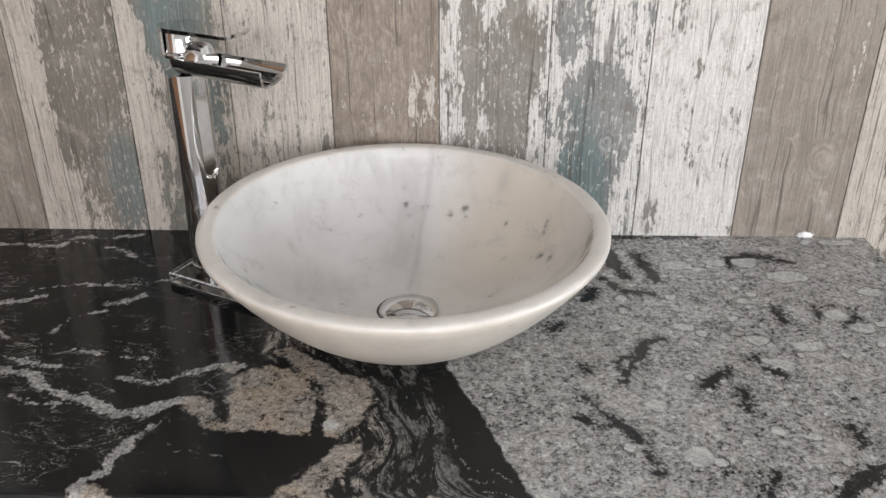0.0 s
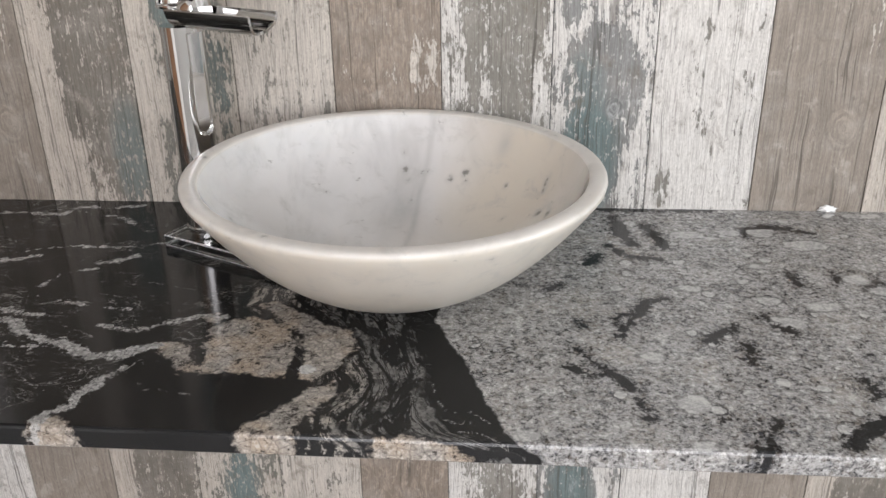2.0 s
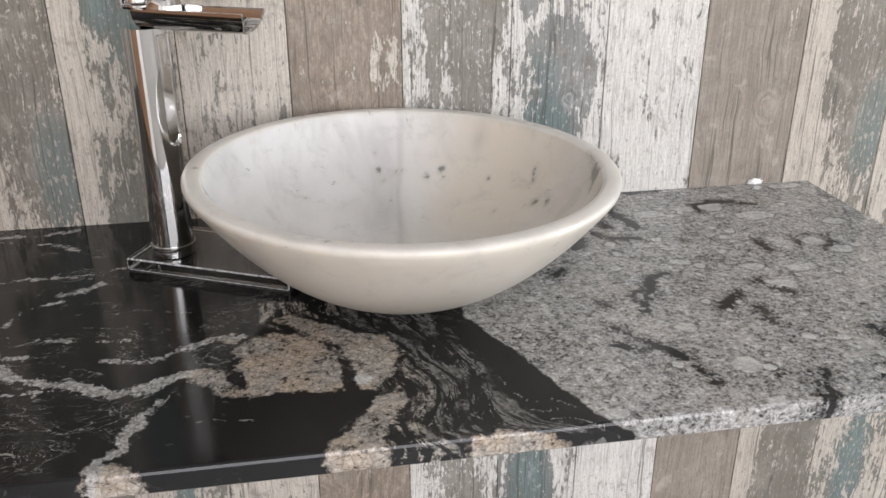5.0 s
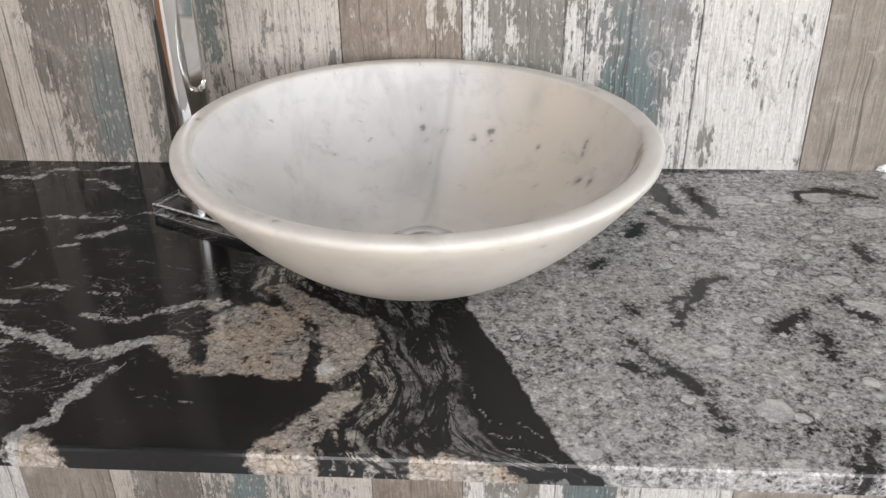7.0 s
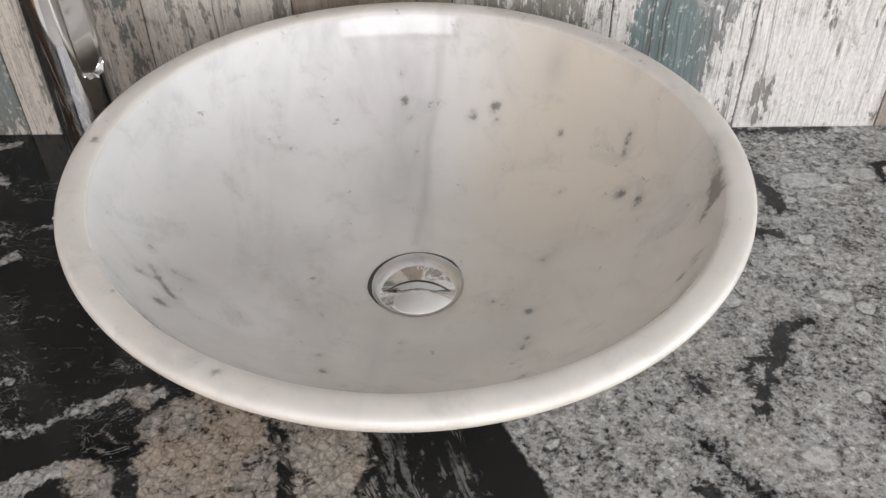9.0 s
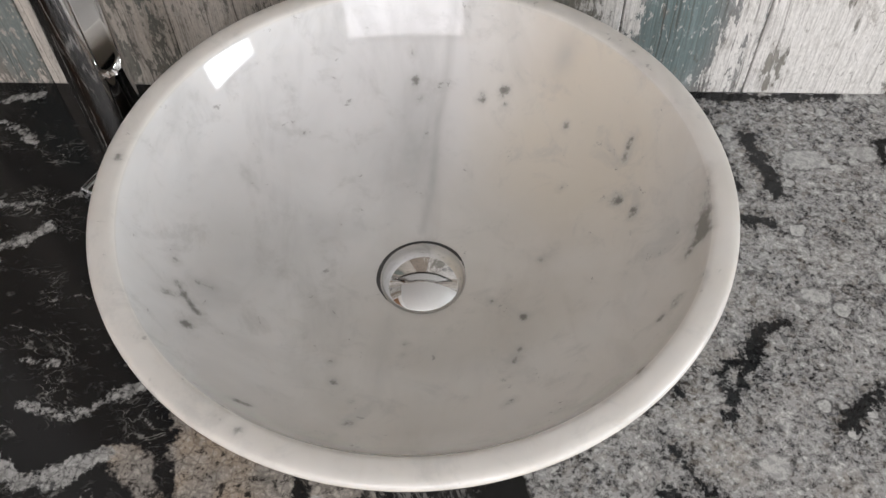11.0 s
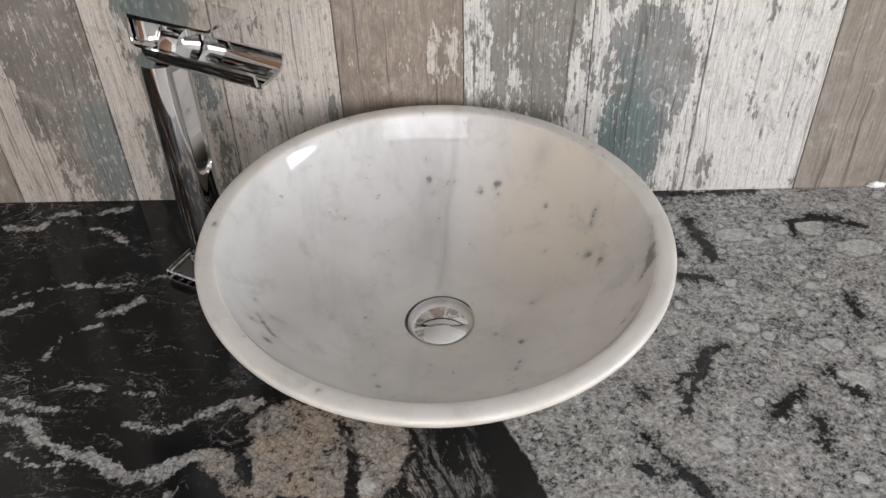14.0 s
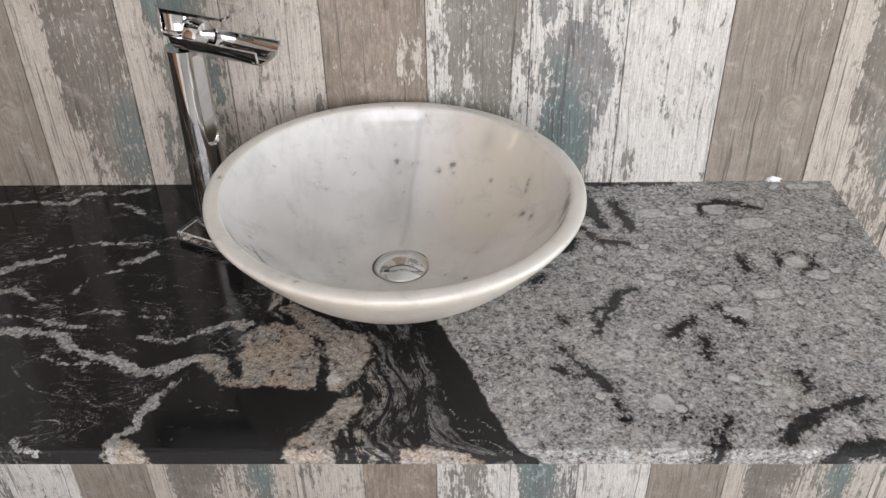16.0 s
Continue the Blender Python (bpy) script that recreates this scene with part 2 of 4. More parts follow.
# ---- stone, metal, glass, plaster ----
def granite():
    T = Tree("granite")
    p = T.position()
    x, y, z = T.split(p)
    warp = T.noise(p, 38.0, 5.0, 0.6)
    wave = T.noise(T.shift(p, (3.0, 1.0, 0.0)), 12.0, 3.0)
    ragged = (warp - 0.5) * 0.040
    fray = (T.noise(p, 150.0, 4.0, 0.65) - 0.5) * 0.012
    light, speck, beige, vein, dark, pale, solid, fan, hairline = [T.attr(n) for n in ("light", "speck", "beige", "vein", "dark", "pale", "solid", "fan", "thread")]

    # interlocked pale and dark crystals of the grey field
    grain = T.noise(p, 430.0, 4.0, 0.72)
    lump = T.noise(T.shift(p, (0.0, 5.0, 0.0)), 190.0, 4.0, 0.66, 0.5)
    drift = T.noise(p, 17.0, 3.0)
    bent = T.shift(p, T.scaled(T.noise(p, 90.0, 2.0, colour=True), (0.004, 0.004, 0.0)))
    cr, cg, cb = T.split(T.cells(bent, 300.0, out="Color"))
    fr, fg, fb = T.split(T.cells(bent, 620.0, out="Color"))
    seam = T.cells(bent, 120.0, feature="DISTANCE_TO_EDGE")
    clump = T.noise(T.shift(p, (1.0, 8.0, 0.0)), 70.0, 5.0, 0.68, 0.6)
    near = T.step(dark + ragged * 0.4, 0.012, 0.0) * 0.14 - T.step(pale, 0.012, 0.0) * 0.05
    v = grain * 0.80 + lump * 1.05 + (cr - 0.5) * 0.20 + (fr - 0.5) * 0.16 + (clump - 0.5) * 0.62 + (drift - 0.5) * 0.30 - 0.050 - near
    field = T.mix(T.step(v, 0.58, 0.76), (0.012, 0.012, 0.013), (0.165, 0.163, 0.16))
    field = T.mix(T.step(v, 0.76, 0.94), field, (0.335, 0.332, 0.325))
    field = T.mix(T.step(v, 0.98, 1.22), field, (0.58, 0.575, 0.56))
    field = T.mix(T.step(cb, 0.70, 0.95) * 0.25, field, (0.21, 0.18, 0.15))
    field = T.mix(T.step(cg, 0.75, 0.97) * 0.20, field, (0.17, 0.18, 0.215))
    field = T.mix(T.step(drift + (cg - 0.5) * 0.3, 0.58, 0.78) * 0.25, field, (0.28, 0.24, 0.185))
    rusty = T.step(T.noise(T.shift(p, (2.0, 6.0, 0.0)), 60.0, 3.0, 0.6), 0.70, 0.76)
    field = T.mix(rusty * 0.45, field, (0.26, 0.17, 0.09))
    blotch = T.step(pale + fray * 1.0 + (warp - 0.5) * 0.022, 0.0022, -0.0014)
    shell = T.step(pale + fray * 0.9 + (warp - 0.5) * 0.020, 0.0055, 0.0015) * T.step(clump, 0.40, 0.55)
    nr, ng, nb = T.split(T.cells(bent, 66.0, out="Color"))
    lumpy = T.cells(bent, 66.0) + fray * 24.0 + (warp - 0.5) * 0.9
    nugget = T.step(lumpy, 0.40, 0.32) * T.step(nr, 0.90, 0.92)
    husk = T.step(lumpy, 0.56, 0.42) * T.step(nr, 0.90, 0.92) * (1.0 - nugget)
    milk = T.mix(T.step(lump + (grain - 0.5) * 0.6, 0.40, 0.62), (0.36, 0.36, 0.353), (0.54, 0.535, 0.52))
    field = T.mix(husk * T.step(clump, 0.60, 0.42) * 0.7, field, (0.035, 0.035, 0.036))
    field = T.mix(shell * 0.6, field, (0.025, 0.025, 0.026))
    field = T.mix(nugget * 0.8, field, milk)
    field = T.mix(blotch * 0.80, field, milk)
    streak = T.step(dark + ragged * 0.42 + fray * 2.0 + (clump - 0.5) * 0.016, 0.0015, -0.0012)
    squiggle = T.noise(T.shift(p, (6.0, 3.0, 0.0)), 26.0, 5.0, 0.68, 0.7)
    squiggle = T.step(T.math("ABSOLUTE", squiggle - 0.5) + (lump - 0.5) * 0.03, 0.020, 0.006) * T.step(T.noise(T.shift(p, (9.0, 9.0, 0.0)), 24.0, 3.0), 0.60, 0.68)
    field = T.mix(squiggle * 0.75, field, (0.020, 0.020, 0.022))
    field = T.mix(streak * 0.96, field, T.mix(T.step(v, 0.90, 1.15), (0.007, 0.008, 0.009), (0.07, 0.07, 0.07)))

    # black body with fine pale swirls
    flow = T.noise(T.vec(x * 11.0, y * 22.0, z * 10.0), 1.0, 3.0, 0.55, 2.4)
    thread = T.step(T.math("ABSOLUTE", flow - 0.5), 0.016, 0.003)
    thread = T.math("MAXIMUM", thread, T.step(T.math("ABSOLUTE", T.noise(T.vec(x * 24.0, y * 38.0, z * 30.0), 1.0, 3.5, 0.6, 2.8) - 0.46), 0.012, 0.002))
    where = T.step(T.noise(T.shift(p, (2.0, 2.0, 0.0)), 15.0, 4.0, 0.6), 0.48, 0.62)
    wisp = T.step(T.noise(T.vec(x * 62.0, y * 105.0, z * 60.0), 1.0, 5.0, 0.68, 1.4), 0.58, 0.70) * T.step(wave, 0.42, 0.60)
    body = T.mix(drift, (0.003, 0.0034, 0.0038), (0.010, 0.0105, 0.0115))
    calm = T.step(solid + ragged * 0.5, -0.008, 0.02) * T.step(fan, 1.25, 1.02)
    calm = T.math("MAXIMUM", calm, T.step(x, -0.05, -0.10) * T.step(solid + ragged * 0.5, -0.008, 0.02))
    body = T.mix(thread * where * calm * T.step(grain, 0.36, 0.56) * 0.8, body, (0.26, 0.257, 0.24))
    body = T.mix(wisp * (0.08 + calm * 0.40), body, (0.20, 0.20, 0.19))
    curly = (T.noise(p, 75.0, 3.0, 0.6, 0.8) - 0.5) * 0.030
    body = T.mix(T.step(hairline + T.math("ABSOLUTE", curly), 0.0022, 0.0008) * T.step(lump, 0.36, 0.54) * 0.85, body, (0.25, 0.247, 0.235))
    # swirled belt: dark and grey bands that fan out towards the front edge
    curl = T.noise(T.vec(fan * 3.2, y * 11.0, z * 10.0), 1.0, 5.0, 0.64, 0.9)
    bands = T.math("ABSOLUTE", T.math("FRACT", curl * 4.6 + fan * 2.6) - 0.5) * 2.0
    ribs = T.math("ABSOLUTE", T.noise(T.vec(fan * 13.0, y * 20.0, z * 20.0), 1.0, 4.0, 0.6, 1.2) - 0.5)
    belt = T.step(bands + (lump - 0.5) * 1.1 + (grain - 0.5) * 0.8, 0.34, 0.62) * T.step(ribs, 0.010, 0.045)
    belt = belt * T.step(T.noise(T.vec(fan * 5.0, y * 26.0, 7.0), 1.0, 3.0, 0.6), 0.34, 0.50)
    paler = T.step(fan + (clump - 0.5) * 0.9, 0.62, 0.22)
    rock = T.mix(T.step(v, 0.62, 1.02), (0.055, 0.054, 0.052), T.mix(paler, (0.15, 0.148, 0.143), (0.37, 0.342, 0.30)))
    swirl = T.mix(belt, (0.010, 0.0105, 0.011), rock)
    stone = T.mix(T.step(speck + ragged * 0.35 + fray, 0.004, -0.002), body, swirl)
    tint = T.step(T.noise(T.shift(p, (0.0, 0.0, 4.0)), 24.0, 2.0), 0.40, 0.66)
    cream = T.mix(tint, (0.27, 0.252, 0.23), (0.335, 0.275, 0.215))
    sand = T.mix(T.step(v, 0.56, 0.84), (0.035, 0.030, 0.026), cream)
    sand = T.mix(T.step(v, 0.90, 1.14) * 0.8, sand, (0.47, 0.43, 0.375))
    sand = T.mix(T.step(seam, 0.12, 0.0) * 0.42, sand, (0.08, 0.07, 0.06))
    sand = T.mix(T.step(clump + (lump - 0.5) * 0.5, 0.42, 0.32) * 0.8, sand, (0.022, 0.020, 0.018))
    rim = T.step(T.math("ABSOLUTE", beige + ragged * 0.85 + fray * 1.6 - 0.004), 0.006, 0.001)
    stone = T.mix(rim * 0.75, stone, (0.010, 0.010, 0.011))
    stone = T.mix(T.step(beige + ragged * 0.85 + fray * 1.6, 0.003, -0.002) * (1.0 - squiggle * 0.7), stone, sand)
    line = T.step(vein + ragged * 0.60 + fray * 1.9, 0.0014, -0.0018)
    lit = T.mix(T.step(v, 0.58, 0.92), (0.07, 0.07, 0.07), (0.36, 0.357, 0.345))
    lit = T.mix(T.step(v, 0.98, 1.15), lit, (0.50, 0.495, 0.48))
    lit = T.mix(T.step(seam, 0.13, 0.0) * 0.45, lit, (0.03, 0.03, 0.03))
    stone = T.mix(line * 0.94, stone, lit)
    stone = T.mix(T.step(pale + fray * 0.8, 0.001, -0.001) * T.step(beige, 0.03, 0.0), stone, milk)
    stone = T.mix(T.step(light + ragged * 0.28 + fray * 0.6, 0.0015, -0.0015), stone, field)
    return T.done(stone, 0.11 + (grain - 0.5) * 0.05, Specular_IOR_Level=0.35)


def marble():
    T = Tree("marble")
    p = T.position()
    x, y, z = T.split(p)
    cloud = T.noise(p, 9.0, 4.0, 0.55, 0.4)
    veil = T.noise(T.vec(x * 22.0, y * 7.0, z * 7.0), 1.0, 4.0, 0.6, 0.8)
    fine = T.noise(p, 120.0, 4.0, 0.6)
    spot, haze, warm = T.attr("spot"), T.attr("haze"), T.attr("warm")
    col = T.mix(T.step(cloud, 0.35, 0.68), (0.655, 0.65, 0.642), (0.56, 0.557, 0.55))
    col = T.mix(T.step(veil, 0.46, 0.70) * 0.38, col, (0.42, 0.42, 0.415))
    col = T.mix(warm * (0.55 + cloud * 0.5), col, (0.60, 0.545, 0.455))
    col = T.mix(haze * (0.35 + veil * 0.7), col, (0.36, 0.36, 0.35))
    mottle = T.noise(T.shift(p, (4.0, 0.0, 2.0)), 34.0, 6.0, 0.68, 0.5)
    col = T.mix(T.step(mottle, 0.50, 0.72) * 0.42, col, (0.40, 0.395, 0.38))
    fleck = T.step(T.noise(T.vec(x * 95.0, y * 95.0, z * 150.0), 1.0, 4.0, 0.65, 0.4) + (mottle - 0.5) * 0.5, 0.68, 0.76)
    col = T.mix(fleck * 0.6, col, (0.22, 0.215, 0.20))
    rag = (fine - 0.5) * 0.008 + (veil - 0.5) * 0.003
    col = T.mix(T.step(spot + rag, 0.0055, -0.001) * 0.32, col, (0.34, 0.33, 0.31))
    col = T.mix(T.step(spot + rag * 1.2, 0.0013, -0.0017) * 0.82, col, (0.15, 0.145, 0.13))
    return T.done(col, 0.37 - T.attr("polish") * 0.31 + (fine - 0.5) * 0.04, Subsurface_Weight=0.12, Subsurface_Radius=(0.012, 0.010, 0.008), Subsurface_Scale=0.6)


def chrome():
    T = Tree("chrome")
    smear = T.noise(T.position(), 60.0, 3.0)
    return T.done((0.62, 0.615, 0.61), 0.035 + smear * 0.04, 1.0)


def acrylic():
    T = Tree("clear_acrylic")
    return T.done((0.97, 0.98, 0.98), 0.02, IOR=1.49, Transmission_Weight=1.0)


def frosted():
    T = Tree("polished_acrylic_edge")
    n = T.noise(T.position(), 300.0, 3.0)
    return T.done((0.85, 0.86, 0.86), 0.18 + n * 0.2, IOR=1.49, Transmission_Weight=0.55)


def plain(name, a, b, rough, scale=6.0):
    T = Tree(name)
    p = T.position()
    n = T.noise(p, scale, 5.0, 0.6)
    T.bump(T.noise(p, 180.0, 3.0), 0.12, 0.0006)
    return T.done(T.mix(n, a, b), rough)


def door_wood():
    T = Tree("brown_door_wood")
    x, y, z = T.split(T.position())
    g = T.noise(T.vec(x * 90.0, y * 90.0, z * 4.0), 1.0, 5.0, 0.6)
    return T.done(T.mix(g, (0.16, 0.075, 0.035), (0.32, 0.17, 0.085)), 0.4)


GRANITE, MARBLE, CHROME, ACRYLIC, FROST = granite(), marble(), chrome(), acrylic(), frosted()
PLASTER = plain("white_plaster", (0.70, 0.69, 0.67), (0.78, 0.77, 0.75), 0.8)
CEILING = plain("ceiling_panel_white", (0.74, 0.74, 0.73), (0.80, 0.80, 0.79), 0.45)
TILE = plain("grey_floor_tile", (0.46, 0.44, 0.42), (0.56, 0.54, 0.52), 0.35)
DOOR = door_wood()
CHALK = plain("white_plaster_chip", (0.80, 0.80, 0.79), (0.86, 0.86, 0.85), 0.7, 200.0)
BLACK_LACQUER = plain("black_lacquer", (0.012, 0.011, 0.010), (0.022, 0.020, 0.018), 0.3)
MIRROR = Tree("mirror_silver").done((0.86, 0.87, 0.87), 0.01, 1.0)
DARK = plain("dark_gap", (0.03, 0.03, 0.03), (0.05, 0.05, 0.05), 0.5)


# ---- mesh helpers ----
def mesh_of(name, bm, material, smooth=False):
    me = bpy.data.meshes.new(name)
    bmesh.ops.recalc_face_normals(bm, faces=bm.faces)
    bm.to_mesh(me)
    bm.free()
    me.materials.append(material)
    if smooth:
        for f in me.polygons:
            f.use_smooth = True
    return me


def part(name, bm, material, parent=None, label="", smooth=False):
    ob = new(name, mesh_of(name, bm, material, smooth))
    if parent is not None:
        ob.parent = parent
    if label:
        tagged(ob, label)
    return ob


def box(x0, x1, y0, y1, z0, z1, bevel=0.0, bm=None):
    own = bm or bmesh.new()
    made = bmesh.ops.create_cube(own, size=1, matrix=Matrix.Translation(((x0 + x1) / 2, (y0 + y1) / 2, (z0 + z1) / 2)) @ Matrix.Diagonal((x1 - x0, y1 - y0, z1 - z0, 1)))
    if bevel:
        edges = list({e for v in made["verts"] for e in v.link_edges})
        bmesh.ops.bevel(own, geom=edges, offset=bevel, segments=2, affect="EDGES")
    return own


def lathe(profile, turns=64, bm=None, m=Matrix()):
    """Turns (radius, height) points round z; a radius of 0 closes an end."""
    own = bm or bmesh.new()
    rings = []
    for r, h in profile:
        if r == 0:
            rings.append([own.verts.new(m @ Vector((0, 0, h)))])
        else:
            rings.append([own.verts.new(m @ Vector((r * math.cos(2 * math.pi * k / turns), r * math.sin(2 * math.pi * k / turns), h))) for k in range(turns)])
    for a, b in zip(rings, rings[1:]):
        for k in range(turns):
            q = [a[k % len(a)], a[(k + 1) % turns % len(a)], b[(k + 1) % turns % len(b)], b[k % len(b)]]
            q = list(dict.fromkeys(q))
            if len(q) > 2:
                own.faces.new(q)
    return own


def sharp(ob, degrees=35):
    """Smooth shading that keeps edges over the angle hard."""
    me = ob.data
    bm = bmesh.new()
    bm.from_mesh(me)
    for e in bm.edges:
        e.smooth = len(e.link_faces) == 2 and e.calc_face_angle() < radians(degrees)
    for f in bm.faces:
        f.smooth = True
    bm.to_mesh(me)
    bm.free()
    return ob


def structure(name, bm, material, label, category):
    return tagged(part(name, bm, material), label, category, kind="structure")


# ---- the room ----
LEFT_X, FRONT_Y, TOP = -1.15, -1.9, 2.40
FAR_X = 2.8
structure("floor", box(LEFT_X - 0.1, FAR_X + 0.1, FRONT_Y - 0.1, WALL_Y + 0.1, -0.1, 0.0), TILE, "light grey tiled bathroom floor", "floor")
ceiling_bm = bmesh.new()
for k in range(19):
    x0 = LEFT_X - 0.1 + k * 0.218
    box(x0, min(x0 + 0.215, FAR_X + 0.1), FRONT_Y - 0.1, WALL_Y + 0.1, TOP, TOP + 0.06, bm=ceiling_bm)
box(LEFT_X - 0.1, FAR_X + 0.1, FRONT_Y - 0.1, WALL_Y + 0.1, TOP + 0.061, TOP + 0.1, bm=ceiling_bm)
structure("ceiling", ceiling_bm, CEILING, "white panelled ceiling with narrow joints", "ceiling")
wall_back = structure("wall_back", box(LEFT_X - 0.1, FAR_X + 0.1, WALL_Y + 0.003, WALL_Y + 0.12, 0, TOP), DARK, "wall covered with weathered painted boards", "wall")


def wall_with_opening(name, x0, x1, ya, yb, za, zb, material, label):
    """A wall along y from the front to the back with one opening."""
    bm = bmesh.new()
    yf, yk = FRONT_Y, WALL_Y + 0.002
    for y0, y1, z0, z1 in ((yf, ya, 0, TOP), (yb, yk, 0, TOP), (ya, yb, 0, za), (ya, yb, zb, TOP)):
        box(x0, x1, y0, y1, z0, z1, bm=bm)
    return structure(name, bm, material, label, "wall")


wall_with_opening("wall_far", FAR_X, FAR_X + 0.12, -0.60, 0.42, 0.80, 1.47, PLASTER, "plain white wall with a window")
wall_left = structure("wall_left", box(LEFT_X - 0.12, LEFT_X, FRONT_Y, WALL_Y + 0.002, 0, TOP), PLASTER, "white side wall partly covered with weathered boards", "wall")
# unseen front wall, its opening made up to hold the fill lamp
front_bm = bmesh.new()
for x0, x1, z0, z1 in ((LEFT_X - 0.1, -0.80, 0, TOP), (1.40, FAR_X + 0.1, 0, TOP), (-0.80, 1.40, 0, 0.90), (-0.80, 1.40, 2.30, TOP)):
    box(x0, x1, FRONT_Y - 0.12, FRONT_Y - 0.001, z0, z1, bm=front_bm)
structure("wall_front", front_bm, PLASTER, "unseen plain white plaster wall with a wide opening for the fill lamp", "wall")
structure("door_1", box(LEFT_X, LEFT_X + 0.035, -0.46, 0.36, 0.0, 2.03, 0.003), DOOR, "closed brown wooden door", "door")

# ---- granite worktop ----
SLAB_Z, SLAB_T, EDGE_Y = 0.85, 0.020, 0.415
SLAB_X0, SLAB_X1 = LEFT_X + 0.002, END_X


def to_line(X, Y, pts):
    """Distance of each place to a line through pts."""
    best = np.full(X.shape, 9.0)
    for (ax, ay), (bx, by) in zip(pts, pts[1:]):
        dx, dy = bx - ax, by - ay
        k = np.clip(((X - ax) * dx + (Y - ay) * dy) / (dx * dx + dy * dy), 0, 1)
        best = np.minimum(best, np.hypot(X - ax - k * dx, Y - ay - k * dy))
    return best


def to_area(X, Y, pts):
    """Signed distance to a closed area, negative inside."""
    d = to_line(X, Y, [*pts, pts[0]])
    inside = np.zeros(X.shape, bool)
    for (ax, ay), (bx, by) in zip(pts, [*pts[1:], pts[0]]):
        with np.errstate(divide="ignore", invalid="ignore"):
            inside ^= ((ay > Y) != (by > Y)) & (X < (bx - ax) * (Y - ay) / (by - ay) + ax)
    return np.where(inside, -d, d)


PALE_FIELD = [(0.125, 0.35), (0.113, 0.402), (0.098, 0.413), (0.086, 0.430), (0.079, 0.452), (0.072, 0.470), (0.063, 0.493), (0.055, 0.520), (0.042, 0.549), (0.030, 0.573), (0.018, 0.602), (0.03, 0.70), (0.13, 0.78), (0.20, 0.93), (0.70, 0.93), (0.70, 0.35)]
BELT_LEFT = [(0.36, -0.135), (0.402, -0.124), (0.421, -0.117), (0.445, -0.104), (0.467, -0.083), (0.487, -0.071), (0.505, -0.078), (0.53, -0.10), (0.567, -0.115), (0.60, -0.15), (0.62, -0.17), (0.75, -0.17)]
BELT_RIGHT = [(0.36, 0.13), (0.405, 0.100), (0.413, 0.074), (0.426, 0.046), (0.446, 0.030), (0.480, 0.020), (0.520, 0.0125), (0.563, 0.003), (0.598, -0.010), (0.64, -0.02), (0.75, -0.05)]
BLACK_FIELD = [(-0.249, 0.501), (-0.233, 0.520), (-0.203, 0.513), (-0.173, 0.495), (-0.123, 0.493), (-0.077, 0.491), (-0.088, 0.460), (-0.113, 0.435), (-0.122, 0.404), (-0.13, 0.36), (-0.25, 0.36), (-0.261, 0.431), (-0.255, 0.460)]
SAND_AREAS = [
    [(-0.190, 0.572), (-0.183, 0.586), (-0.158, 0.600), (-0.128, 0.586), (-0.110, 0.563), (-0.102, 0.532), (-0.103, 0.499), (-0.123, 0.495), (-0.152, 0.500), (-0.178, 0.501), (-0.182, 0.536)],
    [(-0.155, 0.622), (-0.137, 0.630), (-0.095, 0.597), (-0.060, 0.572), (-0.050, 0.540), (-0.060, 0.515), (-0.078, 0.495), (-0.088, 0.495), (-0.089, 0.528), (-0.101, 0.563), (-0.125, 0.593)],
    [(-0.128, 0.38), (-0.121, 0.404), (-0.115, 0.427), (-0.094, 0.449), (-0.076, 0.477), (-0.058, 0.495), (-0.052, 0.471), (-0.067, 0.449), (-0.075, 0.421), (-0.078, 0.38)],
    [(-0.016, 0.38), (-0.010, 0.416), (0.014, 0.418), (0.045, 0.411), (0.060, 0.398), (0.06, 0.38)],
    [(-0.234, 0.547), (-0.213, 0.545), (-0.194, 0.526), (-0.172, 0.503), (-0.192, 0.501), (-0.216, 0.519)],
    [(-0.290, 0.36), (-0.289, 0.418), (-0.276, 0.432), (-0.258, 0.426), (-0.247, 0.40), (-0.245, 0.36)],
    [(-0.211, 0.596), (-0.202, 0.603), (-0.185, 0.598), (-0.192, 0.586)],
]
